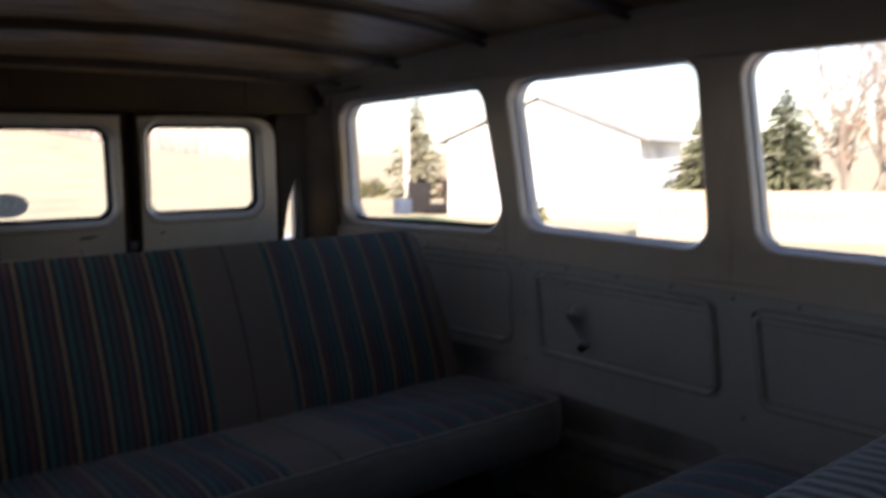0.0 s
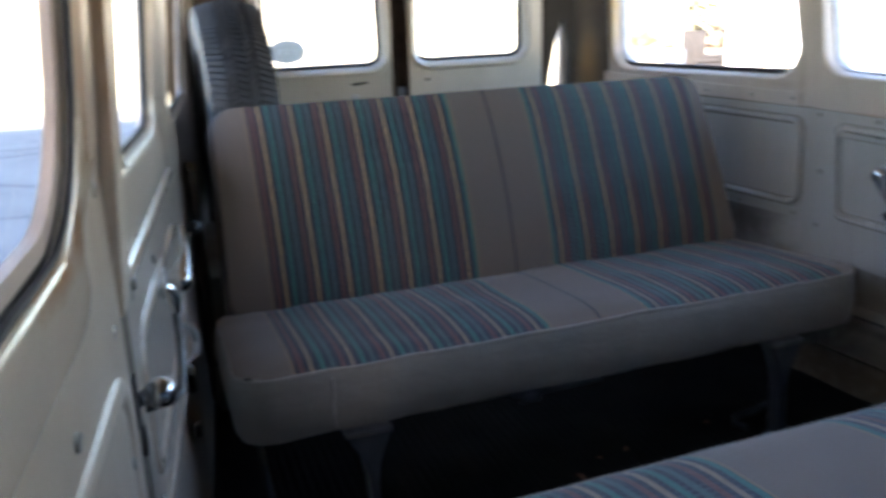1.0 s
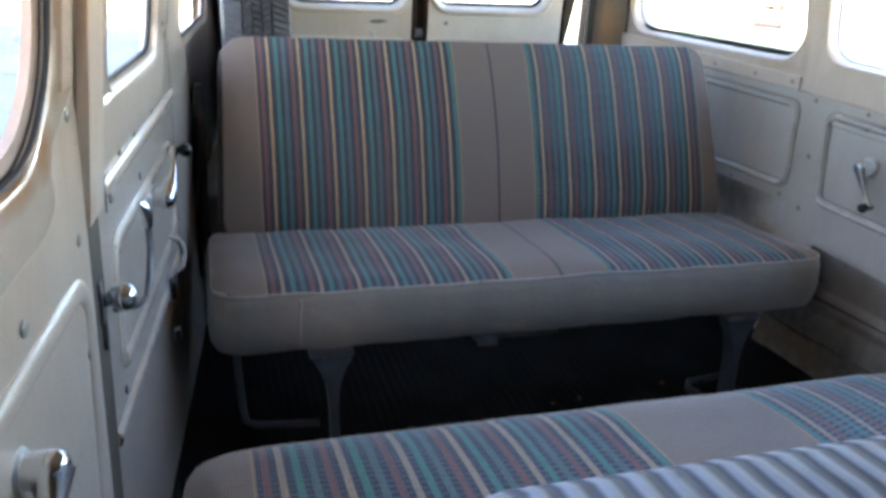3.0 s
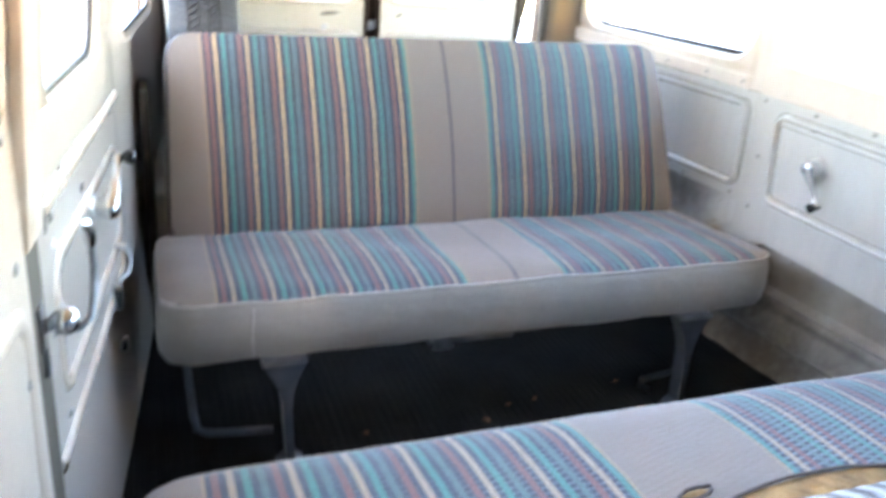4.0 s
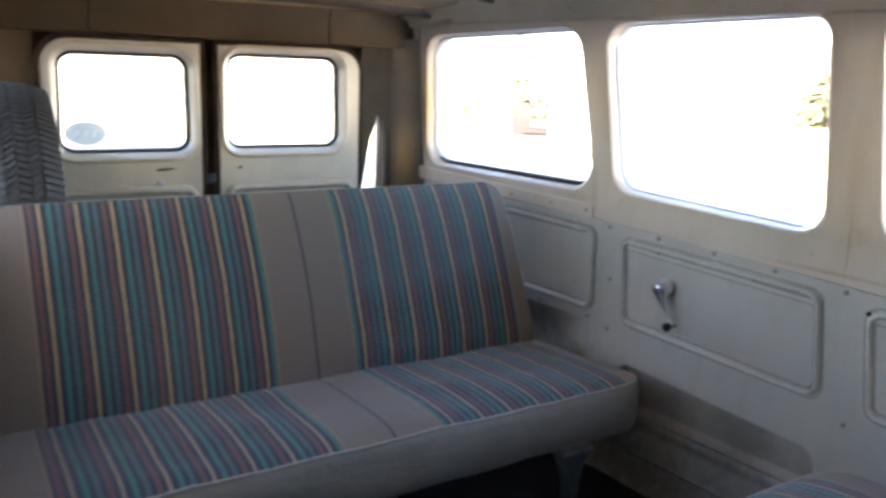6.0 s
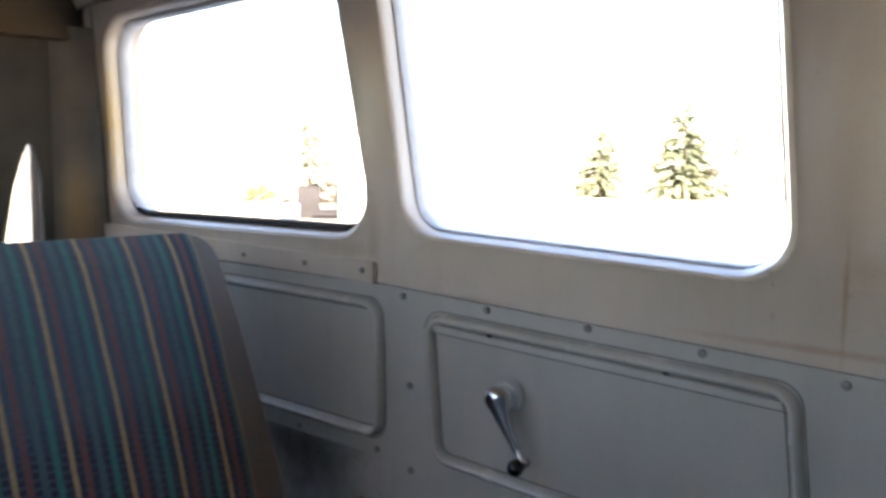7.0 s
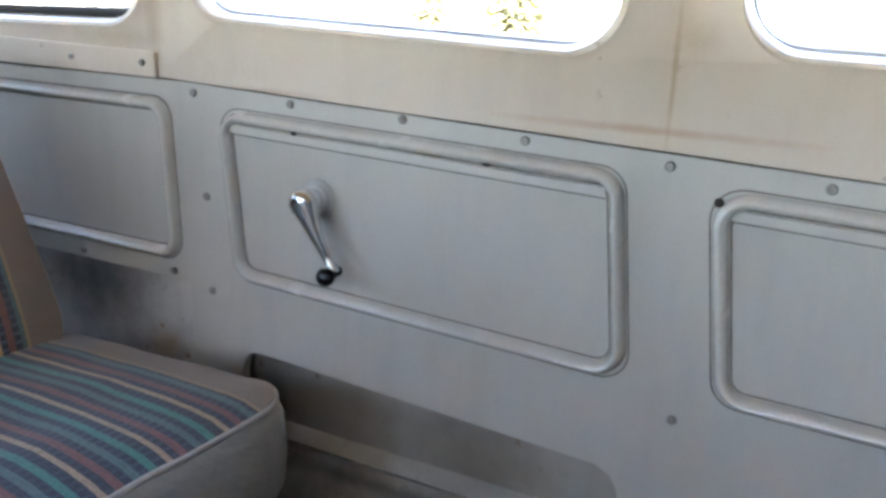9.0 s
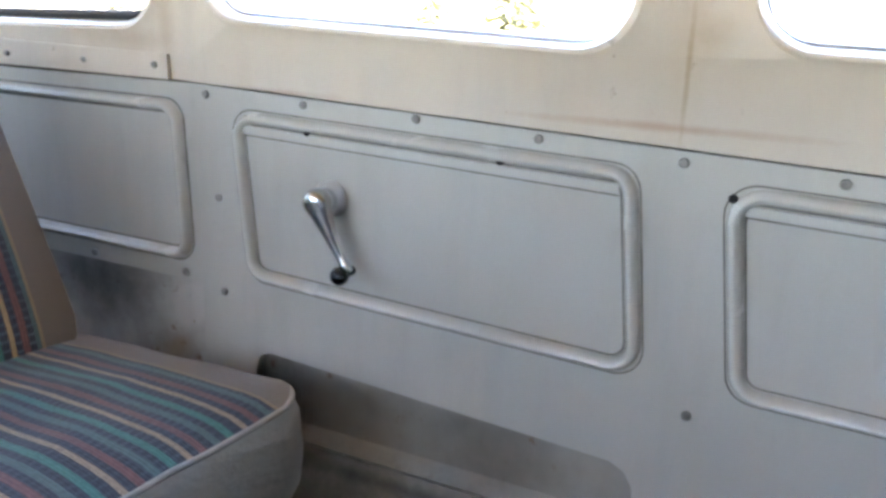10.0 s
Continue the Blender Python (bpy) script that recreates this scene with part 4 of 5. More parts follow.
def rear_door(name, x0, x1, hinge_left, opening, label):
    bm = bmesh.new()
    outer = [(x0, 0.04), (x1, 0.04), (x1, 1.207), (x0, 1.207)]
    pts = rounded(outer, 0.004, 2)
    k = 3 if hinge_left else 2
    big = rounded(outer, 0.085, 8)
    seg = len(big) // 4
    small = rounded(outer, 0.008, 8)
    pts = [big[i] if i // seg == k else small[i] for i in range(len(big))]
    roll = rounded(grow(opening, 0.033), 0.075)
    loops = sheet_with_holes(bm, pts, [roll], lambda a, b: rear(a, b, 0.018))
    prev = loops[1]
    for f, d in ((0.90, 0.027), (0.66, 0.030), (0.40, 0.022), (0.18, 0.004), (0.05, -0.018), (0.02, -0.05)):
        ring = [bm.verts.new(rear(a, b, d)) for a, b in rounded(grow(opening, 0.033 * f), 0.045 + 0.030 * f)]
        bridge(bm, prev, ring)
        prev = ring
    back = sheet_with_holes(bm, pts, [rounded(grow(opening, 0.0006), 0.045)], lambda a, b: rear(a, b, -0.05))
    bridge(bm, prev, back[1])
    bridge(bm, loops[0], back[0])
    d = structure(name, bm, M_DOOR, label, "door", angle=30)
    window("window_seal", rear, opening, 0.045, "", seal=0.009, deep=-0.022, parent=d)
    bm = bmesh.new()
    tube(bm, [rear(a, b, 0.014) for a, b in [(x1, 0.60)] + pts[2 * seg:4 * seg] + [(x0, 0.60)]], 0.0090, 7)
    part("weatherstrip", bm, M_BROWNGAP, d, "dark brown rubber weatherstrip round the door edge")
    bm = bmesh.new()
    bead(bm, rear, rounded([(x0 + 0.035, 0.20), (x1 - 0.035, 0.20), (x1 - 0.035, 0.738), (x0 + 0.035, 0.738)], 0.03, 6), 0.030, 0.018, lift=0.018)
    part("pressed_bead", bm, M_DOOR, d)
    return d


rd1 = rear_door("door_3", *DL, True, WL, "beige rear cargo door with a rounded window")
rd2 = rear_door("door_4", *DR, False, WR, "beige rear cargo door with a rounded window")
screw(lambda a, b, c=0.0: rear(a, b, c + 0.018), -0.313, 0.761, rd1, 0.011, 0.008, M_ESC, "bolt")
for door_ob, a0 in ((rd1, -0.330), (rd2, -0.064)):
    bm = bmesh.new()
    w_ = 0.07 if door_ob is rd1 else 0.018
    bm.faces.new([bm.verts.new(rear(a0 + dx * w_, 0.803 + dz * 0.006 + dx * 0.003, 0.0225)) for dx, dz in ((0, 0), (0.3, -0.7), (1, 0.1), (0.7, 0.9), (0.2, 0.8))])
    part("paint_chip", bm, M_HOLE, door_ob, "dark chip in the paint", smooth=False)
# sticker on the pane
bm = bmesh.new()
bm.faces.new([bm.verts.new(rear(-0.520 + 0.062 * math.cos(t), 0.918 + 0.038 * math.sin(t), -0.0175)) for t in (2 * math.pi * k / 40 for k in range(40))])
sticker = part("sticker", bm, M_STICKER, rd1, "oval faded pale sticker with unreadable print", smooth=False)
for k in range(3):
    bm = bmesh.new()
    bm.faces.new([bm.verts.new(rear(-0.552 + 0.024 * k + dx, 0.918 + dz, -0.0165)) for dx, dz in ((0, -0.010), (0.012, -0.010), (0.016, 0.010), (0.004, 0.010))])
    part("print_bar", bm, M_STICKBAR, sticker, smooth=False)

bm = bmesh.new()
for x0, x1, z0, z1, y0, y1 in ((-0.171, -0.128, 0.04, 1.22, 1.325, 1.36),):
    box(bm, x0, x1, y0, y1, z0, z1)
# Thin plates added behind the door edges to stop daylight leaking in.
box(bm, -0.68, 0.43, 1.374, 1.376, 1.18, 1.26)
box(bm, 0.3882, 0.398, 1.3415, 1.350, 0.0, 1.26)
box(bm, 0.330, 0.44, 1.3705, 1.3735, 1.06, 1.26)
box(bm, -0.72, -0.600, 1.3705, 1.3735, 1.06, 1.26)
box(bm, -0.665, -0.635, 1.374, 1.376, 0.0, 1.26)
structure("door_split_seal", bm, M_BROWNGAP, "dark brown weatherstrip and added light-blocking plates round the rear doors", "seal", smooth=False)
bm = bmesh.new()
for k in range(5):
    box(bm, -0.168 + 0.002 * k, -0.140 + 0.004 * (k % 3), 1.300, 1.326, 0.755 + 0.006 * k, 0.759 + 0.006 * k, 0.001)
structure("door_latch", bm, M_STEEL, "small steel latch at the rear door gap", "latch")

# header over the doors, corner panels beside them
bm = bmesh.new()
prof = [(1.215, -0.03), (1.215, 0.012), (1.220, 0.026), (1.229, 0.026), (1.28, 0.020), (1.32, 0.030), (1.44, 0.045)]
xs = [-0.90, -0.503, -0.500, -0.497, 0.0, 0.259, 0.262, 0.265, 0.64]
rows = [[bm.verts.new(rear(x, z, c + (-0.004 if i in (2, 6) else 0))) for z, c in prof] for i, x in enumerate(xs)]
for a, b in zip(rows, rows[1:]):
    for k in range(len(prof) - 1):
        bm.faces.new((a[k], a[k + 1], b[k + 1], b[k]))
structure("wall_rear_header", bm, M_HEADER, "brown-stained header panel above the rear doors, darkened by painted shade", "wall", angle=30)
bm = bmesh.new()
box(bm, -0.95, 0.75, 1.378, 1.40, 1.19, 1.53)
box(bm, 0.49, 0.75, 1.372, 1.40, -0.05, 1.19)
structure("outer_skin_rear", bm, M_CREAM, "cream outer skin above and beside the rear doors", "wall", smooth=False)
bm = bmesh.new()
box(bm, -0.90, -0.652, 1.322, 1.40, 0.0, 1.240)
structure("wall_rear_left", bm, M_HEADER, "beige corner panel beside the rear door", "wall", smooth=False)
# corner panel at x > 0; its long narrow gap to the outside is added for a bright sliver
GAP = [(0.400, 0.690), (0.497, 0.690), (0.493, 0.90), (0.480, 0.975), (0.472, 0.985), (0.464, 0.972), (0.436, 0.885)]
bm = bmesh.new()
outer = [(0.394, 0.0), (0.521, 0.0), (0.521, 1.230), (0.394, 1.230)]
lo = sheet_with_holes(bm, outer, [GAP], lambda a, b: rear(a, b, 0.004))
hi = sheet_with_holes(bm, outer, [GAP], lambda a, b: rear(a, b, -0.02))
for a, b in zip(lo, hi):
    bridge(bm, a, b)
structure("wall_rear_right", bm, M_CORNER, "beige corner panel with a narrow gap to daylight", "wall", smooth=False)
bm = bmesh.new()
prof = [(0.519, 0.0), (0.535, 0.010), (0.560, 0.026), (0.590, 0.046), (0.612, 0.066), (0.622, 0.088)]
rows = [[bm.verts.new(rear(x, z, c)) for z in (0.0, 0.4, 0.8, 1.25)] for x, c in prof]
for a, b in zip(rows, rows[1:]):
    for k in range(3):
        bm.faces.new((a[k], a[k + 1], b[k + 1], b[k]))
seam = bmesh.new()
seam.faces.new([seam.verts.new(right(a_, b_, 0.002)) for a_, b_ in ((1.236, 0.78), (1.244, 0.78), (1.262, 1.29), (1.256, 1.29))])
structure("corner_seam", seam, M_BROWNGAP, "dark seam between corner post and side wall", "seam", smooth=False)
structure("corner_post", bm, M_POST, "curved cream corner post with dirt and a painted warm glow", "post")

# ---- ceiling, floor, front ----
def crown(y):
    """Rise of the headliner in the middle, none at the rear header."""
    return 0.062 * min(1.0, max(0.0, (1.34 - y) / 0.8)) ** 0.8


def panel_pos(y):
    """Where y lies between two ribs, 0 to 1."""
    for r0, r1 in zip(RIBS[1:], RIBS):
        if r0 <= y <= r1:
            return (y - r0) / (r1 - r0)
    return 0.0


RIBS = [1.17, 0.84, 0.44, -0.06, -0.55, -1.05, -1.55, -2.05]
bm = bmesh.new()
ys = sorted({Y_REAR + 0.02, Y_FRONT} | {r + d for r in RIBS for d in (-0.040, -0.028, -0.018, 0.0, 0.018, 0.028, 0.040)} | {s + (r - s) * k / 6 for r, s in zip(RIBS, RIBS[1:]) for k in range(1, 6)})
nx = 28
grid = []
for y in ys:
    dip = max((1 - abs(y - r) / 0.030 if abs(y - r) < 0.030 else 0) for r in RIBS)
    row = []
    for i in range(nx + 1):
        u = -1 + 2 * i / nx
        xl, xr = left(y, 1.36).x - 0.02, right(y, 1.36).x + 0.02
        z = roof_edge(y) + 0.008 + crown(y) * (1 - abs(u) ** 2.6) - 0.004 * min(1, dip * 1.6) - 0.015 * math.sin(math.pi * panel_pos(y)) + 0.004 * noise.noise((u * 3, y * 2, 0))
        row.append(bm.verts.new(((xl + xr) / 2 + u * (xr - xl) / 2, y, z)))
    grid.append(row)
for a, b in zip(grid, grid[1:]):
    for i in range(nx):
        bm.faces.new((a[i], a[i + 1], b[i + 1], b[i]))
structure("ceiling", bm, M_HEAD, "glossy brown hardboard headliner in bowed panels", "ceiling", angle=25)
for r in RIBS:
    bm = bmesh.new()
    rows = []
    for i in range(nx + 1):
        u = -0.99 + 1.98 * i / nx
        xl, xr = left(r, 1.36).x, right(r, 1.36).x
        z = roof_edge(r) + 0.008 + crown(r) * (1 - abs(u) ** 2.6)
        rows.append([bm.verts.new(((xl + xr) / 2 + u * (xr - xl) / 2, r + dy, z + dz)) for dy, dz in ((-0.026, 0.0), (-0.023, -0.014), (-0.013, -0.025), (0.0, -0.028), (0.013, -0.025), (0.023, -0.014), (0.026, 0.0))])
    for a, b in zip(rows, rows[1:]):
        for k in range(6):
            bm.faces.new((a[k], a[k + 1], b[k + 1], b[k]))
    structure("roof_bow", bm, M_RIB, "dark brown roof bow across the headliner", "roof bow")
bm = bmesh.new()
box(bm, -1.3, 1.15, Y_FRONT, 1.42, 1.52, 1.55)
structure("roof", bm, M_CREAM, "cream steel roof skin", "roof", smooth=False)
for sgn, put, nm in ((1, right, "cant_rail_right"), (-1, left, "cant_rail_left")):
    bm = bmesh.new()
    ys = [Y_REAR - 0.02 - 3.9 * k / 16 for k in range(17)]
    rows = []
    for y in ys:
        ze = roof_edge(y)
        rows.append([bm.verts.new(put(y, z, c)) for z, c in ((1.300, 0.002), (1.306, 0.010), (ze - 0.03, 0.014), (ze - 0.006, 0.030), (ze + 0.004, 0.060))])
    for a, b in zip(rows, rows[1:]):
        for k in range(4):
            bm.faces.new((a[k], a[k + 1], b[k + 1], b[k]))
    structure(nm, bm, M_RAIL, "dull cream cant rail under the headliner", "rail", angle=30)
bm = bmesh.new()
# ribbed rubber mat
xs, x = [], -1.3
while x < 1.16:
    xs += [(x, 0.0), (x + 0.010, 0.0), (x + 0.012, 0.0025), (x + 0.020, 0.0025)]
    x += 0.022
va = [bm.verts.new((x, Y_FRONT, z)) for x, z in xs]
vb = [bm.verts.new((x, Y_REAR + 0.06, z)) for x, z in xs]
for i in range(len(xs) - 1):
    bm.faces.new((va[i], va[i + 1], vb[i + 1], vb[i]))
structure("floor", bm, M_FLOOR, "black ribbed rubber floor mat, dirty", "floor", angle=20)
bm = bmesh.new()
box(bm, -1.4, 1.2, Y_FRONT - 0.05, 1.45, -0.10, -0.012)
structure("floor_pan", bm, M_LEG, "dark steel floor pan under the mat", "floor", smooth=False)
# Unseen dark wall added where a windscreen would be, to cut front light.
bm = bmesh.new()
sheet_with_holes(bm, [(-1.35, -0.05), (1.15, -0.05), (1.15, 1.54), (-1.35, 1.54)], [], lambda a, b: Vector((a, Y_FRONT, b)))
structure("wall_front_light_block", bm, M_DARKSEAT, "plain dark wall added out of view to cut light from the front", "wall", smooth=False)


# ---- seats ----
def loop_points(x0, x1, y0, y1, r, inset, seg=9):
    return rounded([(x0 + inset, y0 + inset), (x1 - inset, y0 + inset), (x1 - inset, y1 - inset), (x0 + inset, y1 - inset)], max(0.012, r - inset), seg)


def subdivide(pts, step):
    out = []
    n = len(pts)
    for i in range(n):
        a, b = Vector(pts[i]), Vector(pts[(i + 1) % n])
        k = max(1, int((b - a).length / step))
        out += [tuple(a + (b - a) * j / k) for j in range(k)]
    return out


def cushion(parent, x0, x1, y0, y1, z0, z1, r, crown, fabric, prefix, place=None, taper=0.0, sag=0.0, wavy=0.0, side=None, welt=True):
    """Upholstered block: vinyl boxing, piping and a domed fabric panel. place: from its own plane to the thing."""
    place = place or (lambda p: p)
    h = y1 - y0

    def put(p, z):
        x, y = p
        f = (y - y0) / h
        x = x * (1 - taper * f)
        wob = wavy * (noise.noise((x * 5, y * 5, z * 3 + 1.7)) + 0.5 * noise.noise((x * 13, y * 13, 4.0)))
        return place(Vector((x, y, z + wob)))

    base = subdivide(loop_points(x0, x1, y0, y1, r, 0.0), 0.05)
    cx, cy = (x0 + x1) / 2, (y0 + y1) / 2

    def inset(d):
        # inset outline with the same number of points
        out = []
        for (x, y) in base:
            nx, ny = 0.0, 0.0
            ex, ey = max(0.0, abs(x - cx) - ((x1 - x0) / 2 - r)), max(0.0, abs(y - cy) - (h / 2 - r))
            ln = math.hypot(ex, ey)
            if ln > 1e-6:
                nx, ny = ex / ln * math.copysign(1, x - cx), ey / ln * math.copysign(1, y - cy)
            out.append((x - nx * min(d, r * 0.98), y - ny * min(d, r * 0.98)))
        return out

    bm = bmesh.new()
    stack = []
    for d, z in ((0.03, z0), (0.008, z0 + 0.004), (0.0, z0 + 0.02), (-0.004, (z0 + z1) / 2 - 0.01), (0.0, z1 - 0.032), (0.006, z1 - 0.018), (0.010, z1 - 0.012)):
        stack.append([bm.verts.new(put(p, z)) for p in inset(d)])
    for a, b in zip(stack, stack[1:]):
        bridge(bm, a, b)
    bm.faces.new(stack[0])
    part(prefix + "boxing", bm, side or M_VINYL, parent, "plain grey cloth side band" if side else "grey vinyl side band")
    if welt:
        bm = bmesh.new()
        tube(bm, [put(p, z1 - 0.010) for p in inset(0.009)], 0.0036, 8, closed=True)
        part(prefix + "piping", bm, M_PIPE, parent, "pale welt piping")
    # domed top on a grid cut to the outline
    bm = bmesh.new()
    nx, ny = 46, 16
    grid = []
    for j in range(ny + 1):
        row = []
        for i in range(nx + 1):
            u, v = -1 + 2 * i / nx, -1 + 2 * j / ny
            # square to rounded outline
            u = math.copysign(abs(u) ** 0.85, u)
            v = math.copysign(abs(v) ** 0.85, v)
            px, py = cx + u * (x1 - x0) / 2, cy + v * h / 2
            ex, ey = abs(px - cx) - ((x1 - x0) / 2 - r), abs(py - cy) - (h / 2 - r)
            if ex > 0 and ey > 0:
                m = max(ex, ey)
                ln = math.hypot(ex, ey)
                k = m / ln
                px = cx + math.copysign((x1 - x0) / 2 - r + ex * k, px - cx)
                py = cy + math.copysign(h / 2 - r + ey * k, py - cy)
            # pull the rim in to the piping
            px, py = cx + (px - cx) * (1 - 0.016 / (x1 - x0)), cy + (py - cy) * (1 - 0.016 / h)
            e = min((x1 - x0) / 2 - abs(px - cx), h / 2 - abs(py - cy))
            rim = 1 - math.exp(-max(0.0, e) / 0.030)
            dome = (1 - abs(v) ** 2.2) * (1 - 0.35 * abs(u) ** 6)
            z = z1 - 0.012 + 0.016 * rim + crown * dome - sag * math.exp(-((u * 1.1) ** 2)) * dome
            row.append(bm.verts.new(put((px, py), z)))
        grid.append(row)
    for j in range(ny):
        for i in range(nx):
            bm.faces.new((grid[j][i], grid[j][i + 1], grid[j + 1][i + 1], grid[j + 1][i]))
    bmesh.ops.remove_doubles(bm, verts=bm.verts, dist=0.0004)
    return part(prefix + "cover", bm, fabric, parent, "striped teal, red, tan and grey cloth", angle=60)


def seat_leg(parent, x, y, z1, lean):
    """Pressed steel pedestal, wide at the top, with a foot."""
    bm = bmesh.new()
    prof = [(0.045, 0.0), (0.042, -0.016), (0.026, -0.048), (0.015, -0.080), (0.0095, -0.12), (0.0085, -(z1 - 0.02)), (0.030, -z1)]
    rows = []
    for w, dz in prof:
        zz = z1 + dz + 0.004
        rows.append([bm.verts.new((x + sx * w + lean * dz, y + sy, zz)) for sx, sy in ((-1, -0.012), (1, -0.012), (1, 0.03), (-1, 0.03))])
    for a, b in zip(rows, rows[1:]):
        bridge(bm, a, b)
    bm.faces.new(rows[0])
    bm.faces.new(rows[-1])
    part("leg", bm, M_LEG, parent, "dark steel pedestal leg", angle=30)
    bm = bmesh.new()
    box(bm, x - 0.046, x + 0.046, y - 0.02, y + 0.05, z1 - 0.006, z1 + 0.006, 0.003)
    part("bracket", bm, M_STEEL, parent)


def rear_bench():
    e = empty("bench_seat", (BENCH_X, 0.0, 0.0), "striped cloth bench seat with grey vinyl edge on steel legs", "bench seat", "bench seats")
    x0, x1 = -0.893 - BENCH_X, 0.583 - BENCH_X
    cushion(e, x0, x1, 0.0, 0.50, 0.272, 0.414, 0.075, 0.010, M_FAB_SEAT, "seat_", lambda p: Vector((p.x, p.y, p.z - 0.085 * max(0.0, p.y - 0.02))), wavy=0.007)
    d = Vector((0, 0.200, 0.435)).normalized()
    n = Vector((0, -0.435, 0.200)).normalized()
    base = Vector((0, 0.418, 0.352))

    def place(p):
        return Vector((p.x, 0, 0)) + base + d * p.y + n * (p.z - 0.13)
    cushion(e, -0.858 - BENCH_X, 0.556 - BENCH_X, 0.0, 0.530, 0.0, 0.14, 0.062, 0.022, M_FAB_BACK, "back_", place, taper=0.030, wavy=0.004, side=M_SIDE, welt=False)
    for x in (-0.652, 0.350):
        seat_leg(e, x - BENCH_X, 0.015, 0.268, -0.05)
    for x in (-0.62, 0.42):
        bm = bmesh.new()
        sx, w = x - BENCH_X, 0.21
        if x < 0:
            path = [(sx - 0.04, 0.13, 0.016), (sx - 0.5 * w, 0.14, 0.014), (sx - w + 0.03, 0.15, 0.014), (sx - w + 0.006, 0.16, 0.022), (sx - w, 0.18, 0.05), (sx - w - 0.01, 0.26, 0.18), (sx - w - 0.012, 0.30, 0.285)]
        else:
            path = [(sx - 0.10, 0.075, 0.016), (sx - 0.112, 0.105, 0.014), (sx - 0.09, 0.132, 0.014), (sx + 0.0, 0.145, 0.014), (sx + 0.050, 0.152, 0.022), (sx + 0.072, 0.17, 0.05), (sx + 0.085, 0.22, 0.18), (sx + 0.085, 0.25, 0.285)]
        tube(bm, path, 0.009, 8)
        part("brace", bm, M_LEG, e, "bent steel floor brace")
    # upright seam with pale thread on the front band
    bm = bmesh.new()
    tube(bm, [(-0.715 - BENCH_X, -0.0045, 0.396), (-0.718 - BENCH_X, -0.0065, 0.340), (-0.716 - BENCH_X, -0.002, 0.290)], 0.0022, 6)
    part("band_seam", bm, M_PIPE, e, "pale stitched seam")
    bm = bmesh.new()
    box(bm, -0.185, 0.02, 0.025, 0.05, 0.256, 0.274, 0.003)
    box(bm, -0.175, -0.13, 0.020, 0.03, 0.244, 0.268, 0.002)
    part("latch_bar", bm, M_STEEL, e, "bare steel latch bar under the front edge")
    return e


rear_bench()


def middle_bench():
    e = empty("bench_seat", (BENCH_X, -1.05, 0.0), "low striped bench cushion with torn cover showing foam", "bench seat", "bench seats")
    x0, x1 = -0.938 - BENCH_X, 0.585 - BENCH_X
    cushion(e, x0, x1, 0.0, 0.565, 0.26, 0.415, 0.085, 0.030, M_FAB_MID, "seat_", wavy=0.004)
    for x in (-0.6, 0.40):
        seat_leg(e, x - BENCH_X, 0.25, 0.25, 0.0)
    # torn place with foam: a raised lip of cloth round a lens of foam
    def tear(cx, cy, w, h, zc, turn):
        bm = bmesh.new()
        k = 26
        cen = bm.verts.new((cx, cy, zc + 0.004))
        ring = []
        for i in range(k):
            t = 2 * math.pi * i / k
            rr = 1 + 0.16 * noise.noise((math.cos(t) * 2, math.sin(t) * 2, cx * 9))
            px, py = w * math.cos(t) * rr, h * math.sin(t) * rr
            ring.append(bm.verts.new((cx + px * math.cos(turn) - py * math.sin(turn), cy + px * math.sin(turn) + py * math.cos(turn), zc - 0.003)))
        for i in range(k):
            bm.faces.new((cen, ring[i], ring[(i + 1) % k]))
        part("exposed_foam", bm, M_FOAM, e, "yellow foam showing through a tear")
        bm = bmesh.new()
        tube(bm, [v_ for v_ in [(cx + (w * 1.02 * math.cos(t)) * math.cos(turn) - (h * 1.03 * math.sin(t)) * math.sin(turn),
                                 cy + (w * 1.02 * math.cos(t)) * math.sin(turn) + (h * 1.03 * math.sin(t)) * math.cos(turn),
                                 zc + 0.001 + 0.003 * noise.noise((t * 2, cx, 0))) for t in (2 * math.pi * i / 40 for i in range(40))]], 0.0028, 6, closed=True)
        part("torn_edge", bm, M_SIDE, e, "frayed grey cloth edge")
    tear(-0.070 - BENCH_X, 0.262, 0.150, 0.030, 0.459, 0.03)
    tear(-0.243 - BENCH_X, 0.296, 0.028, 0.009, 0.4595, 0.2)
    return e


middle_bench()


def front_seat():
    e = empty("front_seat", (0.0, -1.185, 0.0), "dark blue-grey cloth front bench seat with rounded backrest top", "front seat")
    
    def place(p):
        return Vector((p.x, 0.0, 0.0)) + Vector((0, 0.10 - (p.z - 0.0) * 0.97 + (p.y - 0.5) * 0.12, 0.42 + p.y * 0.99))
    cushion(e, -0.79, 0.60, 0.0, 0.381, 0.0, 0.15, 0.07, 0.02, M_FAB_BACK, "back_", place, side=M_RIDGE, welt=False)
    cushion(e, -0.80, 0.60, -0.62, -0.06, 0.28, 0.41, 0.08, 0.02, M_FAB_SEAT, "seat_")
    for x in (-0.38, 0.5):
        seat_leg(e, x, -0.3, 0.275, 0.0)
    return e


front_seat()


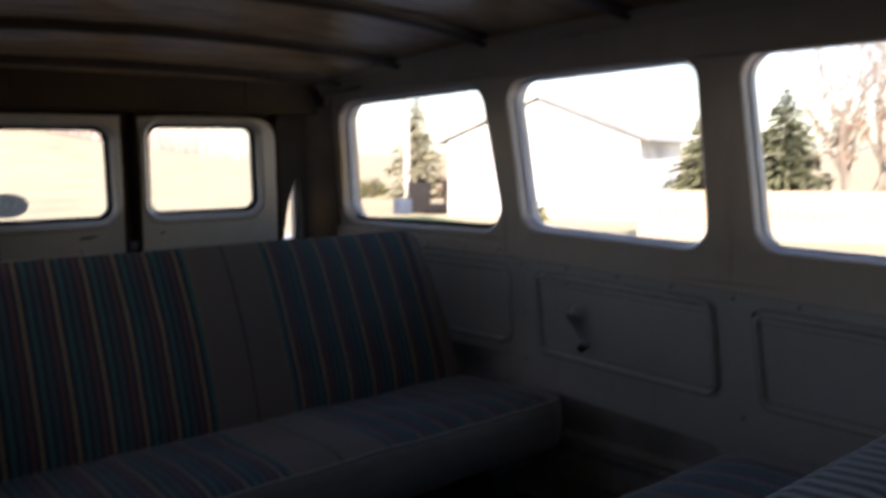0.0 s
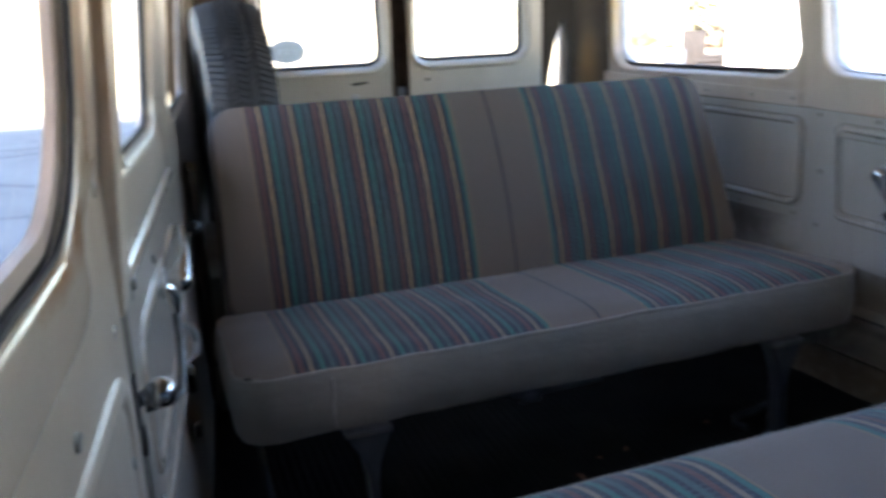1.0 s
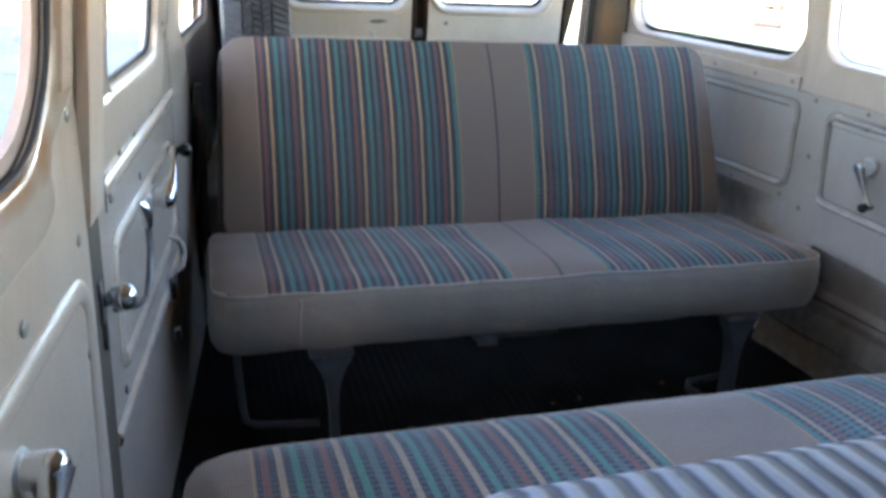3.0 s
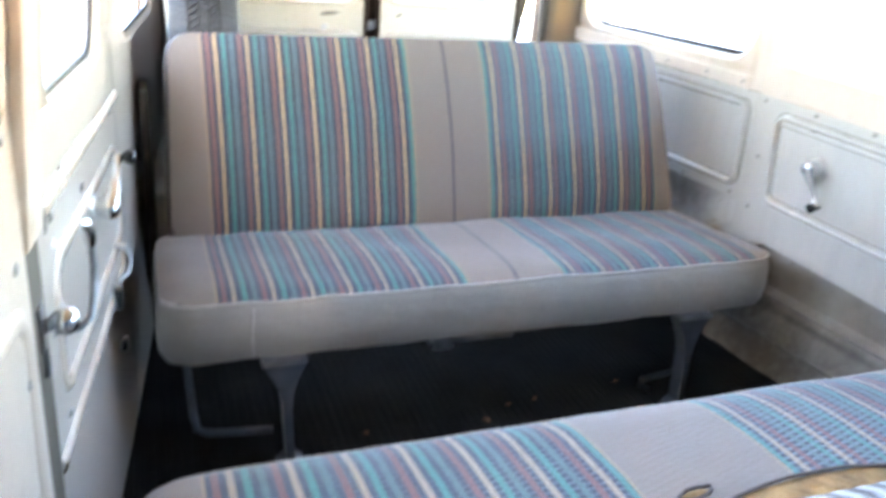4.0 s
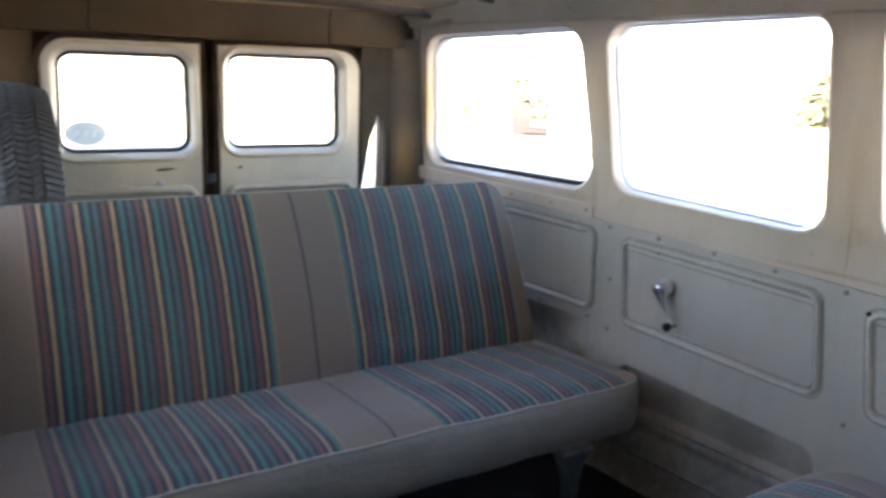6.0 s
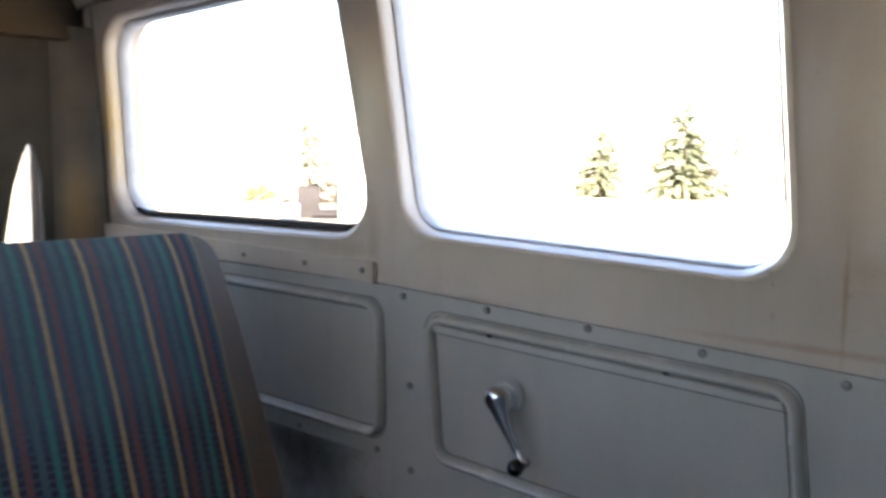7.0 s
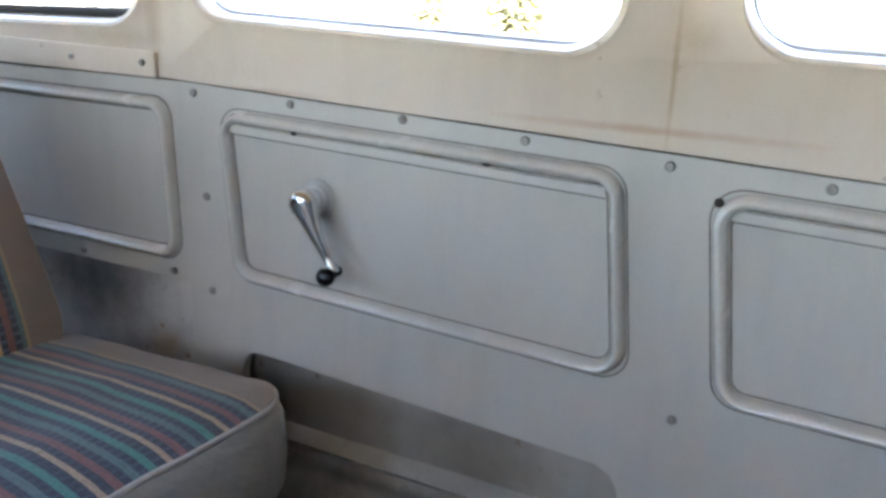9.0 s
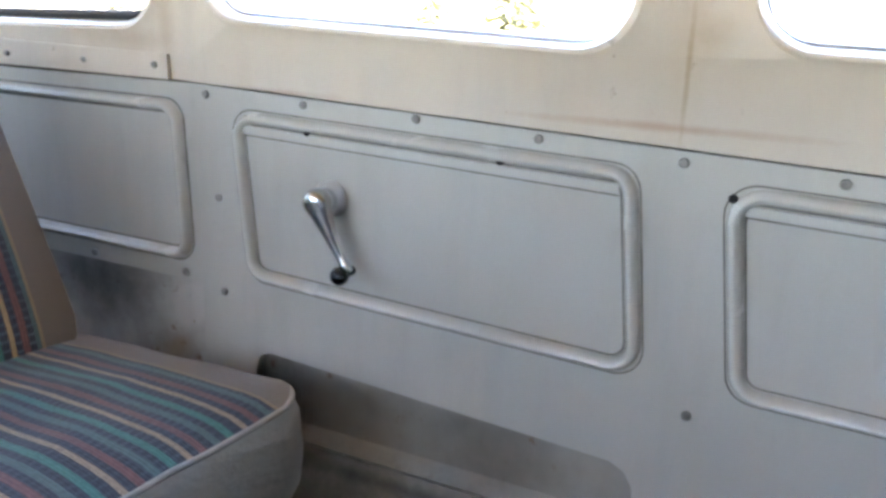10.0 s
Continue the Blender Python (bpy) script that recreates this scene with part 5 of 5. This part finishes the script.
# ---- spare wheel at the rear ----
def spare_tyre():
    R, W = 0.338, 0.162
    at = (-0.738, 1.010, 0.742)
    e = empty("spare_tyre", at, "spare tyre with worn block tread standing in the rear corner", "tyre")
    bm = bmesh.new()
    half = [(-0.5, 0.62), (-0.525, 0.70), (-0.545, 0.80), (-0.54, 0.87), (-0.515, 0.915), (-0.44, 0.938), (-0.2, 0.958), (0.0, 0.962)]
    prof = half + [(-u, v) for u, v in half[-2::-1]]
    seg = 72
    rings = [[bm.verts.new((u * W, R * v * math.cos(t), R * v * math.sin(t))) for u, v in prof] for t in (2 * math.pi * k / seg for k in range(seg))]
    for i in range(seg):
        a, b = rings[i], rings[(i + 1) % seg]
        for k in range(len(prof) - 1):
            bm.faces.new((a[k], a[k + 1], b[k + 1], b[k]))
    part("carcass", bm, M_TYRE, e, "black rubber carcass")
    # tread blocks in five rows with zigzag grooves
    bm = bmesh.new()
    rows = [(-0.51, -0.250, 0.955), (-0.208, -0.094, 0.976), (-0.060, 0.060, 0.982), (0.094, 0.208, 0.976), (0.250, 0.51, 0.955)]
    count = 118
    for ri, (u0, u1, v) in enumerate(rows):
        for k in range(count):
            t0 = 2 * math.pi * (k + 0.5 * (ri % 2)) / count
            dt = 2 * math.pi / count * (0.70 if ri in (1, 3) else 0.78)
            sk = (0.034, -0.038, 0.024, -0.038, 0.034)[ri]
            c = []
            for rr in (R * (v - 0.022), R * (v + 0.014)):
                for (u, t) in ((u0, t0), (u1, t0 + sk), (u1, t0 + dt + sk), (u0, t0 + dt)):
                    drop = R * (0.20 * (u * u - ((u0 + u1) / 2) ** 2))
                    c.append(bm.verts.new((u * W, (rr - drop) * math.cos(t), (rr - drop) * math.sin(t))))
            for f in ((4, 5, 6, 7), (0, 1, 5, 4), (1, 2, 6, 5), (2, 3, 7, 6), (3, 0, 4, 7)):
                bm.faces.new([c[i] for i in f])
    tagged(part("tread", bm, M_TREAD, e, "rows of worn tread blocks", smooth=False), kind="stuff")
    bm = bmesh.new()
    for sx in (-1, 1):
        rr = [[bm.verts.new((sx * w * W, R * q * math.cos(t), R * q * math.sin(t))) for t in (2 * math.pi * k / 36 for k in range(36))] for q, w in ((0.63, 0.46), (0.60, 0.40), (0.5, 0.22), (0.2, 0.2))]
        for a, b in zip(rr, rr[1:]):
            bridge(bm, a, b)
        bm.faces.new(rr[-1])
    part("rim", bm, M_STEEL, e, "grey steel rim")
    return e


spare_tyre()
bm = bmesh.new()
box(bm, -0.90, -0.590, 0.70, 1.318, 0.0, 0.402, 0.04)
structure("wheelhouse_left", bm, M_LOWER, "dark wheel housing below the spare tyre", "wheel housing")
bm = bmesh.new()
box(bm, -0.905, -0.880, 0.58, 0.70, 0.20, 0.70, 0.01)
structure("corner_trim_left", bm, M_CORNER, "dark trim behind the bench", "trim")

# dry leaf scraps on the mat
for k, (x, y) in enumerate(((-0.075, 0.115), (0.005, 0.122), (-0.152, 0.067), (-0.453, 0.083), (0.259, 0.151), (0.05, -0.12))):
    bm = bmesh.new()
    r = 0.008 + 0.006 * ((k * 7) % 3) / 2
    vs = [bm.verts.new((r * q * math.cos(t), r * 0.6 * q * math.sin(t), 0.003 * math.sin(2 * t))) for t, q in ((2 * math.pi * i / 9, 1 + 0.35 * math.sin(i * 2.7 + k)) for i in range(9))]
    bm.faces.new(vs)
    leaf = tagged(finish("leaf_scrap", bm, M_LEAF, None, smooth=False), "dry orange leaf scrap lying on the floor mat", "leaf", "leaf scraps")
    leaf.matrix_basis = pose(x, y, 0.0065, 0, 0, 50 * k)


# ---- outside ----
GZ = -0.62


def ground_material():
    m, nt, b = material("dry_grass_ground", 0.95)
    v = coords(nt)
    col = ramp(nt, noise_tex(nt, v, 0.25, 8, 0.65), [(0.3, (0.40, 0.32, 0.20)), (0.55, (0.52, 0.43, 0.27)), (0.75, (0.33, 0.29, 0.16))])
    nt.links.new(col, b.inputs["Base Color"])
    bump(nt, b, noise_tex(nt, v, 20, 6), 0.5, 0.05)
    return m


def asphalt_material():
    m, nt, b = material("cracked_asphalt", 0.9)
    v = coords(nt)
    col = ramp(nt, noise_tex(nt, v, 1.2, 8, 0.65), [(0.3, (0.078, 0.078, 0.077)), (0.7, (0.125, 0.123, 0.119))])
    vo = nt.nodes.new("ShaderNodeTexVoronoi")
    vo.feature = "DISTANCE_TO_EDGE"
    vo.inputs["Scale"].default_value = 0.55
    warp = mix(nt, 0.28, v, node(nt, "ShaderNodeTexNoise", Scale=1.6, Detail=4.0).outputs["Color"])
    nt.links.new(warp, vo.inputs["Vector"])
    crack = ramp(nt, vo.outputs["Distance"], [(0.006, (1, 1, 1)), (0.014, (0, 0, 0))])
    vo2 = nt.nodes.new("ShaderNodeTexVoronoi")
    vo2.feature = "DISTANCE_TO_EDGE"
    vo2.inputs["Scale"].default_value = 4.0
    nt.links.new(v, vo2.inputs["Vector"])
    patch = ramp(nt, noise_tex(nt, v, 0.35, 2), [(0.52, (0, 0, 0)), (0.6, (1, 1, 1))])
    fine = math_node(nt, "MULTIPLY", ramp(nt, vo2.outputs["Distance"], [(0.02, (1, 1, 1)), (0.05, (0, 0, 0))]), patch)
    allc = math_node(nt, "MAXIMUM", crack, fine)
    col = mix(nt, math_node(nt, "MULTIPLY", allc, 0.75), col, (0.03, 0.03, 0.032))
    nt.links.new(col, b.inputs["Base Color"])
    bump(nt, b, noise_tex(nt, v, 60, 3), 0.4, 0.01)
    return m


M_GROUND = ground_material()
M_ASPHALT = asphalt_material()
M_LAWN = plain("green_lawn", (0.055, 0.10, 0.032), 0.95, 0, 0.5, 3.0, 0.6, 30)
M_CONCRETE = plain("pale_concrete", (0.50, 0.48, 0.44), 0.9, 0, 0.2, 1.5, 0.2)
M_SIDING = plain("white_siding", (0.78, 0.78, 0.77), 0.6, 0, 0.06, 2.0)
M_SHINGLE = plain("pale_grey_shingle", (0.42, 0.41, 0.39), 0.9, 0, 0.4, 5.0, 0.4)
M_FENCE = plain("weathered_yellow_pine", (0.56, 0.45, 0.32), 0.8, 0, 0.35, 3.0, 0.2)
# Brown timber taken near black; the porch's shade is in this colour.
M_WOODDARK = plain("shade_dark_brown_timber", (0.014, 0.010, 0.009), 0.8, 0, 0.4, 4.0, 0.3)
M_BARK = plain("pale_bark", (0.34, 0.27, 0.21), 0.9, 0, 0.4, 4.0, 0.5, 25)
M_SPRUCE = plain("spruce_needles", (0.16, 0.165, 0.085), 0.9, 0, 0.5, 2.0)
M_BUSH = plain("yellow_green_leaves", (0.22, 0.21, 0.08), 0.9, 0, 0.5, 3.0)
M_DEADLEAF = plain("brown_dead_leaves", (0.30, 0.17, 0.10), 0.9, 0, 0.4, 3.0)
M_WOODS = plain("far_bare_woods", (0.50, 0.41, 0.35), 0.95, 0, 0.3, 0.2)
M_POLE = plain("grey_utility_pole", (0.60, 0.55, 0.49), 0.85)
M_BRUSH = plain("pale_brown_brush", (0.40, 0.28, 0.20), 0.9, 0, 0.5, 3.0)
M_HOUSEGLASS = plain("house_window_glass", (0.55, 0.57, 0.58), 0.15)
M_BIN = plain("slate_blue_plastic", (0.08, 0.10, 0.14), 0.5)

bm = bmesh.new()
n = 60
size = 900
xs = [math.copysign(abs(u) ** 2.2, u) * size for u in (-1 + 2 * i / n for i in range(n + 1))]


def ground_z(x, y):
    hill = 9.0 * max(0.0, min(1.0, (y - 30) / 90)) ** 1.4 * max(0.0, min(1.0, (x + 60) / 60)) if x < 14 else 0.0
    if x >= 14:
        hill = 9.0 * max(0.0, min(1.0, (y - 30) / 90)) ** 1.4 * max(0.0, 1 - (x - 14) / 30)
    return GZ + hill


grid = [[bm.verts.new((x, y, ground_z(x, y))) for y in xs] for x in xs]
for i in range(n):
    for j in range(n):
        bm.faces.new((grid[i][j], grid[i + 1][j], grid[i + 1][j + 1], grid[i][j + 1]))
structure("ground", bm, M_GROUND, "dry tan grass ground rising to a hillside", "ground")


def flat(name, pts, mat, lift, label, category):
    bm_ = bmesh.new()
    bm_.faces.new([bm_.verts.new((x, y, GZ + lift)) for x, y in pts])
    return structure(name, bm_, mat, label, category, smooth=False)


flat("road", [(-7.5, -40), (3.2, -40), (3.2, 16), (-1.0, 15.5), (-7.5, 14)], M_ASPHALT, 0.006, "cracked grey asphalt driveway", "driveway")
flat("pavement", [(-26, -40), (-7.5, -40), (-7.5, 14), (-26, 18)], M_CONCRETE, 0.005, "pale sunlit concrete apron", "pavement")
flat("pavement_right", [(3.2, -40), (9.0, -40), (8.81, 6.72), (12.79, 11.55), (8.47, 13.88), (3.2, 14)], M_CONCRETE, 0.005, "pale sunlit concrete drive beside the house", "pavement")
flat("lawn", [(8.94, 13.36), (9.17, 10.29), (11.43, 11.78), (12.09, 15.51), (10.27, 16.55)], M_LAWN, 0.008, "green strip of lawn", "lawn")


def house():
    """White clapboard house with a low gable facing the drive."""
    e = empty("house", (14.23, 13.45, GZ), "white clapboard house with a low gable roof", "house")
    turn = Matrix.Rotation(radians(-62.5), 4, "Z")
    w, dp, hh, ridge = 5.2, 8.0, 2.05, 3.1

    def m(p):
        return turn @ Vector(p)
    bm_ = bmesh.new()
    pts = [(-w / 2, 0), (w / 2, 0), (w / 2, hh), (0, ridge), (-w / 2, hh)]
    fr = [bm_.verts.new(m((x, 0, z))) for x, z in pts]
    bk = [bm_.verts.new(m((x, dp, z))) for x, z in pts]
    bm_.faces.new(fr)
    bm_.faces.new(bk)
    bridge(bm_, fr, bk)
    part("wall", bm_, M_SIDING, e, smooth=False)
    for k in range(16):
        z = 0.12 + k * 0.12
        bm_ = bmesh.new()
        vs = box(bm_, -w / 2, w / 2, -0.018, -0.002, z, z + 0.105)
        bmesh.ops.transform(bm_, matrix=turn, verts=bm_.verts)
        part("clapboard", bm_, M_SIDING, e, smooth=False)
    for sx in (-1, 1):
        bm_ = bmesh.new()
        q = [(sx * (w / 2 + 0.3), -0.16, hh - 0.1), (0, -0.16, ridge + 0.02), (0, dp + 0.16, ridge + 0.02), (sx * (w / 2 + 0.3), dp + 0.16, hh - 0.1)]
        a = [bm_.verts.new(m(p)) for p in q]
        b = [bm_.verts.new(m((p[0], p[1], p[2] + 0.06))) for p in q]
        bm_.faces.new(a)
        bm_.faces.new(b)
        bridge(bm_, a, b)
        part("roof", bm_, M_SHINGLE, e, "grey shingle roof slope", smooth=False)
    for x0 in (0.14,):
        bm_ = bmesh.new()
        box(bm_, x0, x0 + 0.69, -0.03, 0.0, 0.72, 2.15)
        bmesh.ops.transform(bm_, matrix=turn, verts=bm_.verts)
        wn = part("window", bm_, M_HOUSEGLASS, e, smooth=False)
        for bx in ((x0 - 0.08, x0, 0.64, 2.23), (x0 + 0.69, x0 + 0.77, 0.64, 2.23), (x0, x0 + 0.69, 0.64, 0.72), (x0, x0 + 0.69, 2.15, 2.23), (x0, x0 + 0.69, 1.40, 1.45)):
            bm_ = bmesh.new()
            box(bm_, bx[0], bx[1], -0.06, 0.0, bx[2], bx[3])
            bmesh.ops.transform(bm_, matrix=turn, verts=bm_.verts)
            part("frame", bm_, M_SIDING, wn, smooth=False)
    return e


house()


def picket_fence():
    e = empty("fence", (11.0, 3.0, GZ), "tall yellow pine board fence", "fence")
    a, b = Vector((11.95, 8.41, 0)), Vector((18.34, -2.19, 0))
    d = (b - a)
    ln = d.length
    d.normalize()
    count = int(ln / 0.145)
    bm_ = bmesh.new()
    box(bm_, -0.068, 0.068, -0.01, 0.01, 0, 0.95)
    bmesh.ops.recalc_face_normals(bm_, faces=bm_.faces)
    me = bpy.data.meshes.new("board")
    bm_.to_mesh(me)
    bm_.free()
    me.materials.append(M_FENCE)
    ang = math.atan2(d.y, d.x)
    for k in range(count):
        ob = new("board", me)
        ob.parent = e
        p = a + d * (k * 0.145) - Vector((11.0, 3.0, 0))
        ob.matrix_basis = Matrix.Translation((p.x, p.y, 0.02 * noise.noise((k * 0.9, 0, 0)))) @ Matrix.Rotation(ang + 0.02 * noise.noise((k * 1.7, 2, 0)), 4, "Z")
    for z in (0.22, 0.70):
        bm_ = bmesh.new()
        box(bm_, 0, ln, 0.012, 0.05, z, z + 0.09)
        bmesh.ops.transform(bm_, matrix=Matrix.Translation(a - Vector((11.0, 3.0, 0))) @ Matrix.Rotation(ang, 4, "Z"), verts=bm_.verts)
        part("rail", bm_, M_FENCE, e, smooth=False)
    return e


picket_fence()


M_SPRUCE_PALE = plain("dry_dusty_needles", (0.36, 0.33, 0.21), 0.9, 0, 0.5, 2.0)


def conifer(at, h, w, seed, needles=M_SPRUCE, label="dense blue-green spruce tree"):
    rng = random.Random(seed)
    e = empty("spruce_tree", at, label, "tree", "spruces")
    bm_ = bmesh.new()
    tube(bm_, [(0, 0, 0), (0, 0, h * 0.95)], 0.1, 8, taper=[0.035 * h, 0.01])
    part("trunk", bm_, M_BARK, e)
    bm_ = bmesh.new()
    tiers = 26
    for t in range(tiers):
        f = t / (tiers - 1)
        z = h * (0.07 + 0.92 * f)
        reach = w * (1 - f) ** 0.85 * 0.5 + 0.04
        for k in range(int(26 - 14 * f)):
            a = rng.uniform(0, 2 * math.pi)
            ln = reach * rng.uniform(0.7, 1.12)
            d = Vector((math.cos(a), math.sin(a), 0))
            s = Vector((-d.y, d.x, 0))
            drop = ln * rng.uniform(0.1, 0.4)
            for q in range(5):
                g0, g1 = q / 5, (q + 1.3) / 5
                p0, p1 = d * ln * g0 + Vector((0, 0, z - drop * g0)), d * ln * g1 + Vector((0, 0, z - drop * g1 - 0.02))
                ww = 0.10 * h / 3 * (1.1 - 0.7 * g1)
                j = Vector((0, 0, rng.uniform(-0.06, 0.06)))
                vs = [bm_.verts.new(v_) for v_ in (p0, p1 + s * ww + j, p1 + d * ww * 0.8, p1 - s * ww - j)]
                bm_.faces.new(vs)
    part("crown", bm_, needles, e, "crown of drooping needled boughs", smooth=False)
    return e


conifer((15.42, 7.35, GZ), 3.0, 2.6, 3)
conifer((18.91, 11.61, GZ), 2.9, 2.4, 5)
conifer((17.49, 23.14, GZ), 3.9, 2.7, 7, M_SPRUCE_PALE, "pale dry spruce tree behind the porch")


def bare_tree(at, h, seed, clumps):
    rng = random.Random(seed)
    e = empty("bare_tree", at, "bare pale tree with a few brown dead leaves", "tree", "bare trees")
    bm_, lf = bmesh.new(), bmesh.new()

    def grow_limb(p, d, ln, r, depth):
        pts, rad = [p], [r]
        for k in range(4):
            d = (d + Vector((rng.uniform(-1, 1), rng.uniform(-1, 1), rng.uniform(-0.3, 0.7))) * 0.16).normalized()
            p = p + d * ln / 4
            pts.append(p)
            rad.append(r * (1 - 0.13 * (k + 1)))
        tube(bm_, pts, r, 6 if depth < 2 else 4, taper=rad)
        if depth < 4:
            for k in range(4 if depth < 3 else 3):
                nd = (d + Vector((rng.uniform(-1, 1), rng.uniform(-1, 1), rng.uniform(-0.2, 0.8))) * 0.75).normalized()
                grow_limb(pts[2 + (k % 3)], nd, ln * rng.uniform(0.55, 0.8), rad[3] * 0.6, depth + 1)
    for k in range(3):
        grow_limb(Vector((0.25 * k - 0.25, 0.1 * (k % 2), 0)), Vector((0.18 * (k - 1), 0.05, 1)).normalized(), h * 0.42, 0.015 * h, 0)
    part("trunk", bm_, M_BARK, e, "pale forked trunk and twigs")
    if clumps:
        # dead leaves cling to the low inner twigs in three loose masses
        for centre, spread, number in (((-0.12, 0.26, 2.05), 0.30, 300), ((0.34, -0.72, 2.1), 0.34, 300), ((0.1, -0.2, 2.9), 0.5, 120)):
            for k in range(number):
                c = Vector(centre) + Vector((rng.gauss(0, 1), rng.gauss(0, 1), 1.3 * rng.gauss(0, 1))) * spread * 0.7
                u = Vector((rng.uniform(-1, 1), rng.uniform(-1, 1), rng.uniform(-1, 1))).normalized() * 0.06
                v_ = u.orthogonal().normalized() * 0.04
                lf.faces.new([lf.verts.new(c + q) for q in (u, v_, -u, -v_)])
        part("dead_leaves", lf, M_DEADLEAF, e, "sparse brown leaves", smooth=False)
    else:
        lf.free()
    return e


bare_tree((15.59, 5.86, GZ), 5.6, 11, True)
bare_tree((18.12, 6.18, GZ), 6.4, 12, False)


def bush(at, r, seed, label, mat):
    rng = random.Random(seed)
    e = empty("bush", at, label, "bush", "bushes")
    bm_ = bmesh.new()
    for k in range(420):
        d = Vector((rng.gauss(0, 1), rng.gauss(0, 1), abs(rng.gauss(0, 1)))).normalized()
        c = d * r * rng.uniform(0.55, 1.05)
        u = (d + Vector((rng.uniform(-1, 1), rng.uniform(-1, 1), rng.uniform(0, 1)))).normalized() * r * 0.28
        v_ = u.orthogonal().normalized() * r * 0.07
        bm_.faces.new([bm_.verts.new(c + q) for q in (-u * 0.4, v_, u, -v_)])
    part("leaves", bm_, mat, e, smooth=False)
    bm_ = bmesh.new()
    for k in range(5):
        a = 2 * math.pi * k / 5
        tube(bm_, [(0, 0, -0.05), (0.5 * r * math.cos(a), 0.5 * r * math.sin(a), 0.6 * r)], 0.02, 5)
    part("stem", bm_, M_BARK, e)
    return e


bush((13.4, 12.91, GZ), 0.45, 21, "spiky yellow-green bush by the house", M_BUSH)
bush((16.45, 24.76, GZ), 0.7, 22, "round green shrub on the far lawn", M_BUSH)
bush((18.45, 22.42, GZ), 0.95, 25, "pale brown leafless brush beside the pale spruce", M_BRUSH)
bush((-9.0, 26.0, GZ), 0.9, 23, "pale dry shrub beyond the drive", M_BRUSH)
bush((-13.5, 30.0, GZ), 1.0, 24, "pale dry shrub beyond the drive", M_BRUSH)


def porch():
    e = empty("wooden_porch", (12.99, 16.66, GZ), "dark brown timber porch with posts, rails and steps", "porch")
    e.matrix_basis = Matrix.Translation((12.99, 16.66, GZ)) @ Matrix.Rotation(radians(-37.5), 4, "Z") @ Matrix.Diagonal((0.60, 0.52, 0.60, 1))
    for nm, bx in (("deck", (-0.9, 0.9, -0.7, 0.7, 0.32, 0.40)), ("step", (-0.2, 0.9, -1.0, -0.7, 0.16, 0.22)), ("step", (-0.2, 0.9, -1.3, -1.0, 0.02, 0.10)),
                   ("side_panel", (-0.9, 0.05, -0.7, -0.62, 0.40, 1.42)), ("post", (0.03, 0.15, -0.72, -0.60, 0.0, 1.46)), ("post", (0.80, 0.92, -0.72, -0.60, 0.0, 1.46)),
                   ("post", (-0.92, -0.80, -0.72, -0.60, 0.0, 1.46)), ("post", (-0.92, -0.80, 0.60, 0.72, 0.0, 1.46)), ("post", (0.80, 0.92, 0.60, 0.72, 0.0, 1.46)),
                   ("top_rail", (-0.92, 0.92, -0.72, -0.60, 1.40, 1.48)), ("top_rail", (0.80, 0.92, -0.72, 0.72, 1.40, 1.48)), ("skirt", (-0.9, 0.9, -0.66, -0.62, 0.02, 0.32))):
        bm_ = bmesh.new()
        box(bm_, *bx, bevel=0.008)
        part(nm, bm_, M_WOODDARK, e)
    for k in range(6):
        bm_ = bmesh.new()
        box(bm_, 0.84, 0.88, -0.55 + 0.2 * k, -0.51 + 0.2 * k, 0.4, 1.4)
        part("baluster", bm_, M_WOODDARK, e, smooth=False)
    return e


porch()
bm = bmesh.new()
box(bm, -0.2, 0.2, -0.2, 0.2, 0.0, 0.42, 0.04)
ob = tagged(finish("storage_bin", bm, M_BIN), "slate blue plastic bin beside the porch", "bin")
ob.matrix_basis = Matrix.Translation((12.16, 16.74, GZ + 0.008))

e = empty("utility_pole", (16.8, 22.83, GZ), "grey wooden utility pole", "utility pole")
bm = bmesh.new()
tube(bm, [(0, 0, 0), (0, 0, 7.5)], 0.13, 10, taper=[0.15, 0.10])
part("pole", bm, M_POLE, e)
bm = bmesh.new()
box(bm, -0.9, 0.9, -0.05, 0.05, 6.9, 7.02)
part("crossarm", bm, M_POLE, e, smooth=False)

# far leafless woods on the hill
rng = random.Random(77)
bm = bmesh.new()
for k in range(9000):
    x, y = rng.uniform(-70, 40), rng.uniform(85, 130)
    z = ground_z(x, y)
    h = rng.uniform(2.0, 4.5)
    a = rng.uniform(0, math.pi)
    d = Vector((math.cos(a), math.sin(a), 0))
    top = Vector((x, y, z + h)) + d * rng.uniform(-0.8, 0.8)
    bm.faces.new([bm.verts.new(v_) for v_ in (Vector((x, y, z)) - d * 0.06, Vector((x, y, z)) + d * 0.06, top + d * 0.02, top - d * 0.02)])
tagged(finish("far_woods", bm, M_WOODS, None, smooth=False), "pinkish brown leafless woods on the hillside", "woods", "", "stuff")

# tall plain block beside the van, unseen, added so its shade lies over the drive
bm = bmesh.new()
box(bm, -44, -7.6, -14, -8, GZ, GZ + 17.0)
structure("unseen_shade_building", bm, M_SIDING, "plain unseen block added to shade the drive", "building", smooth=False)
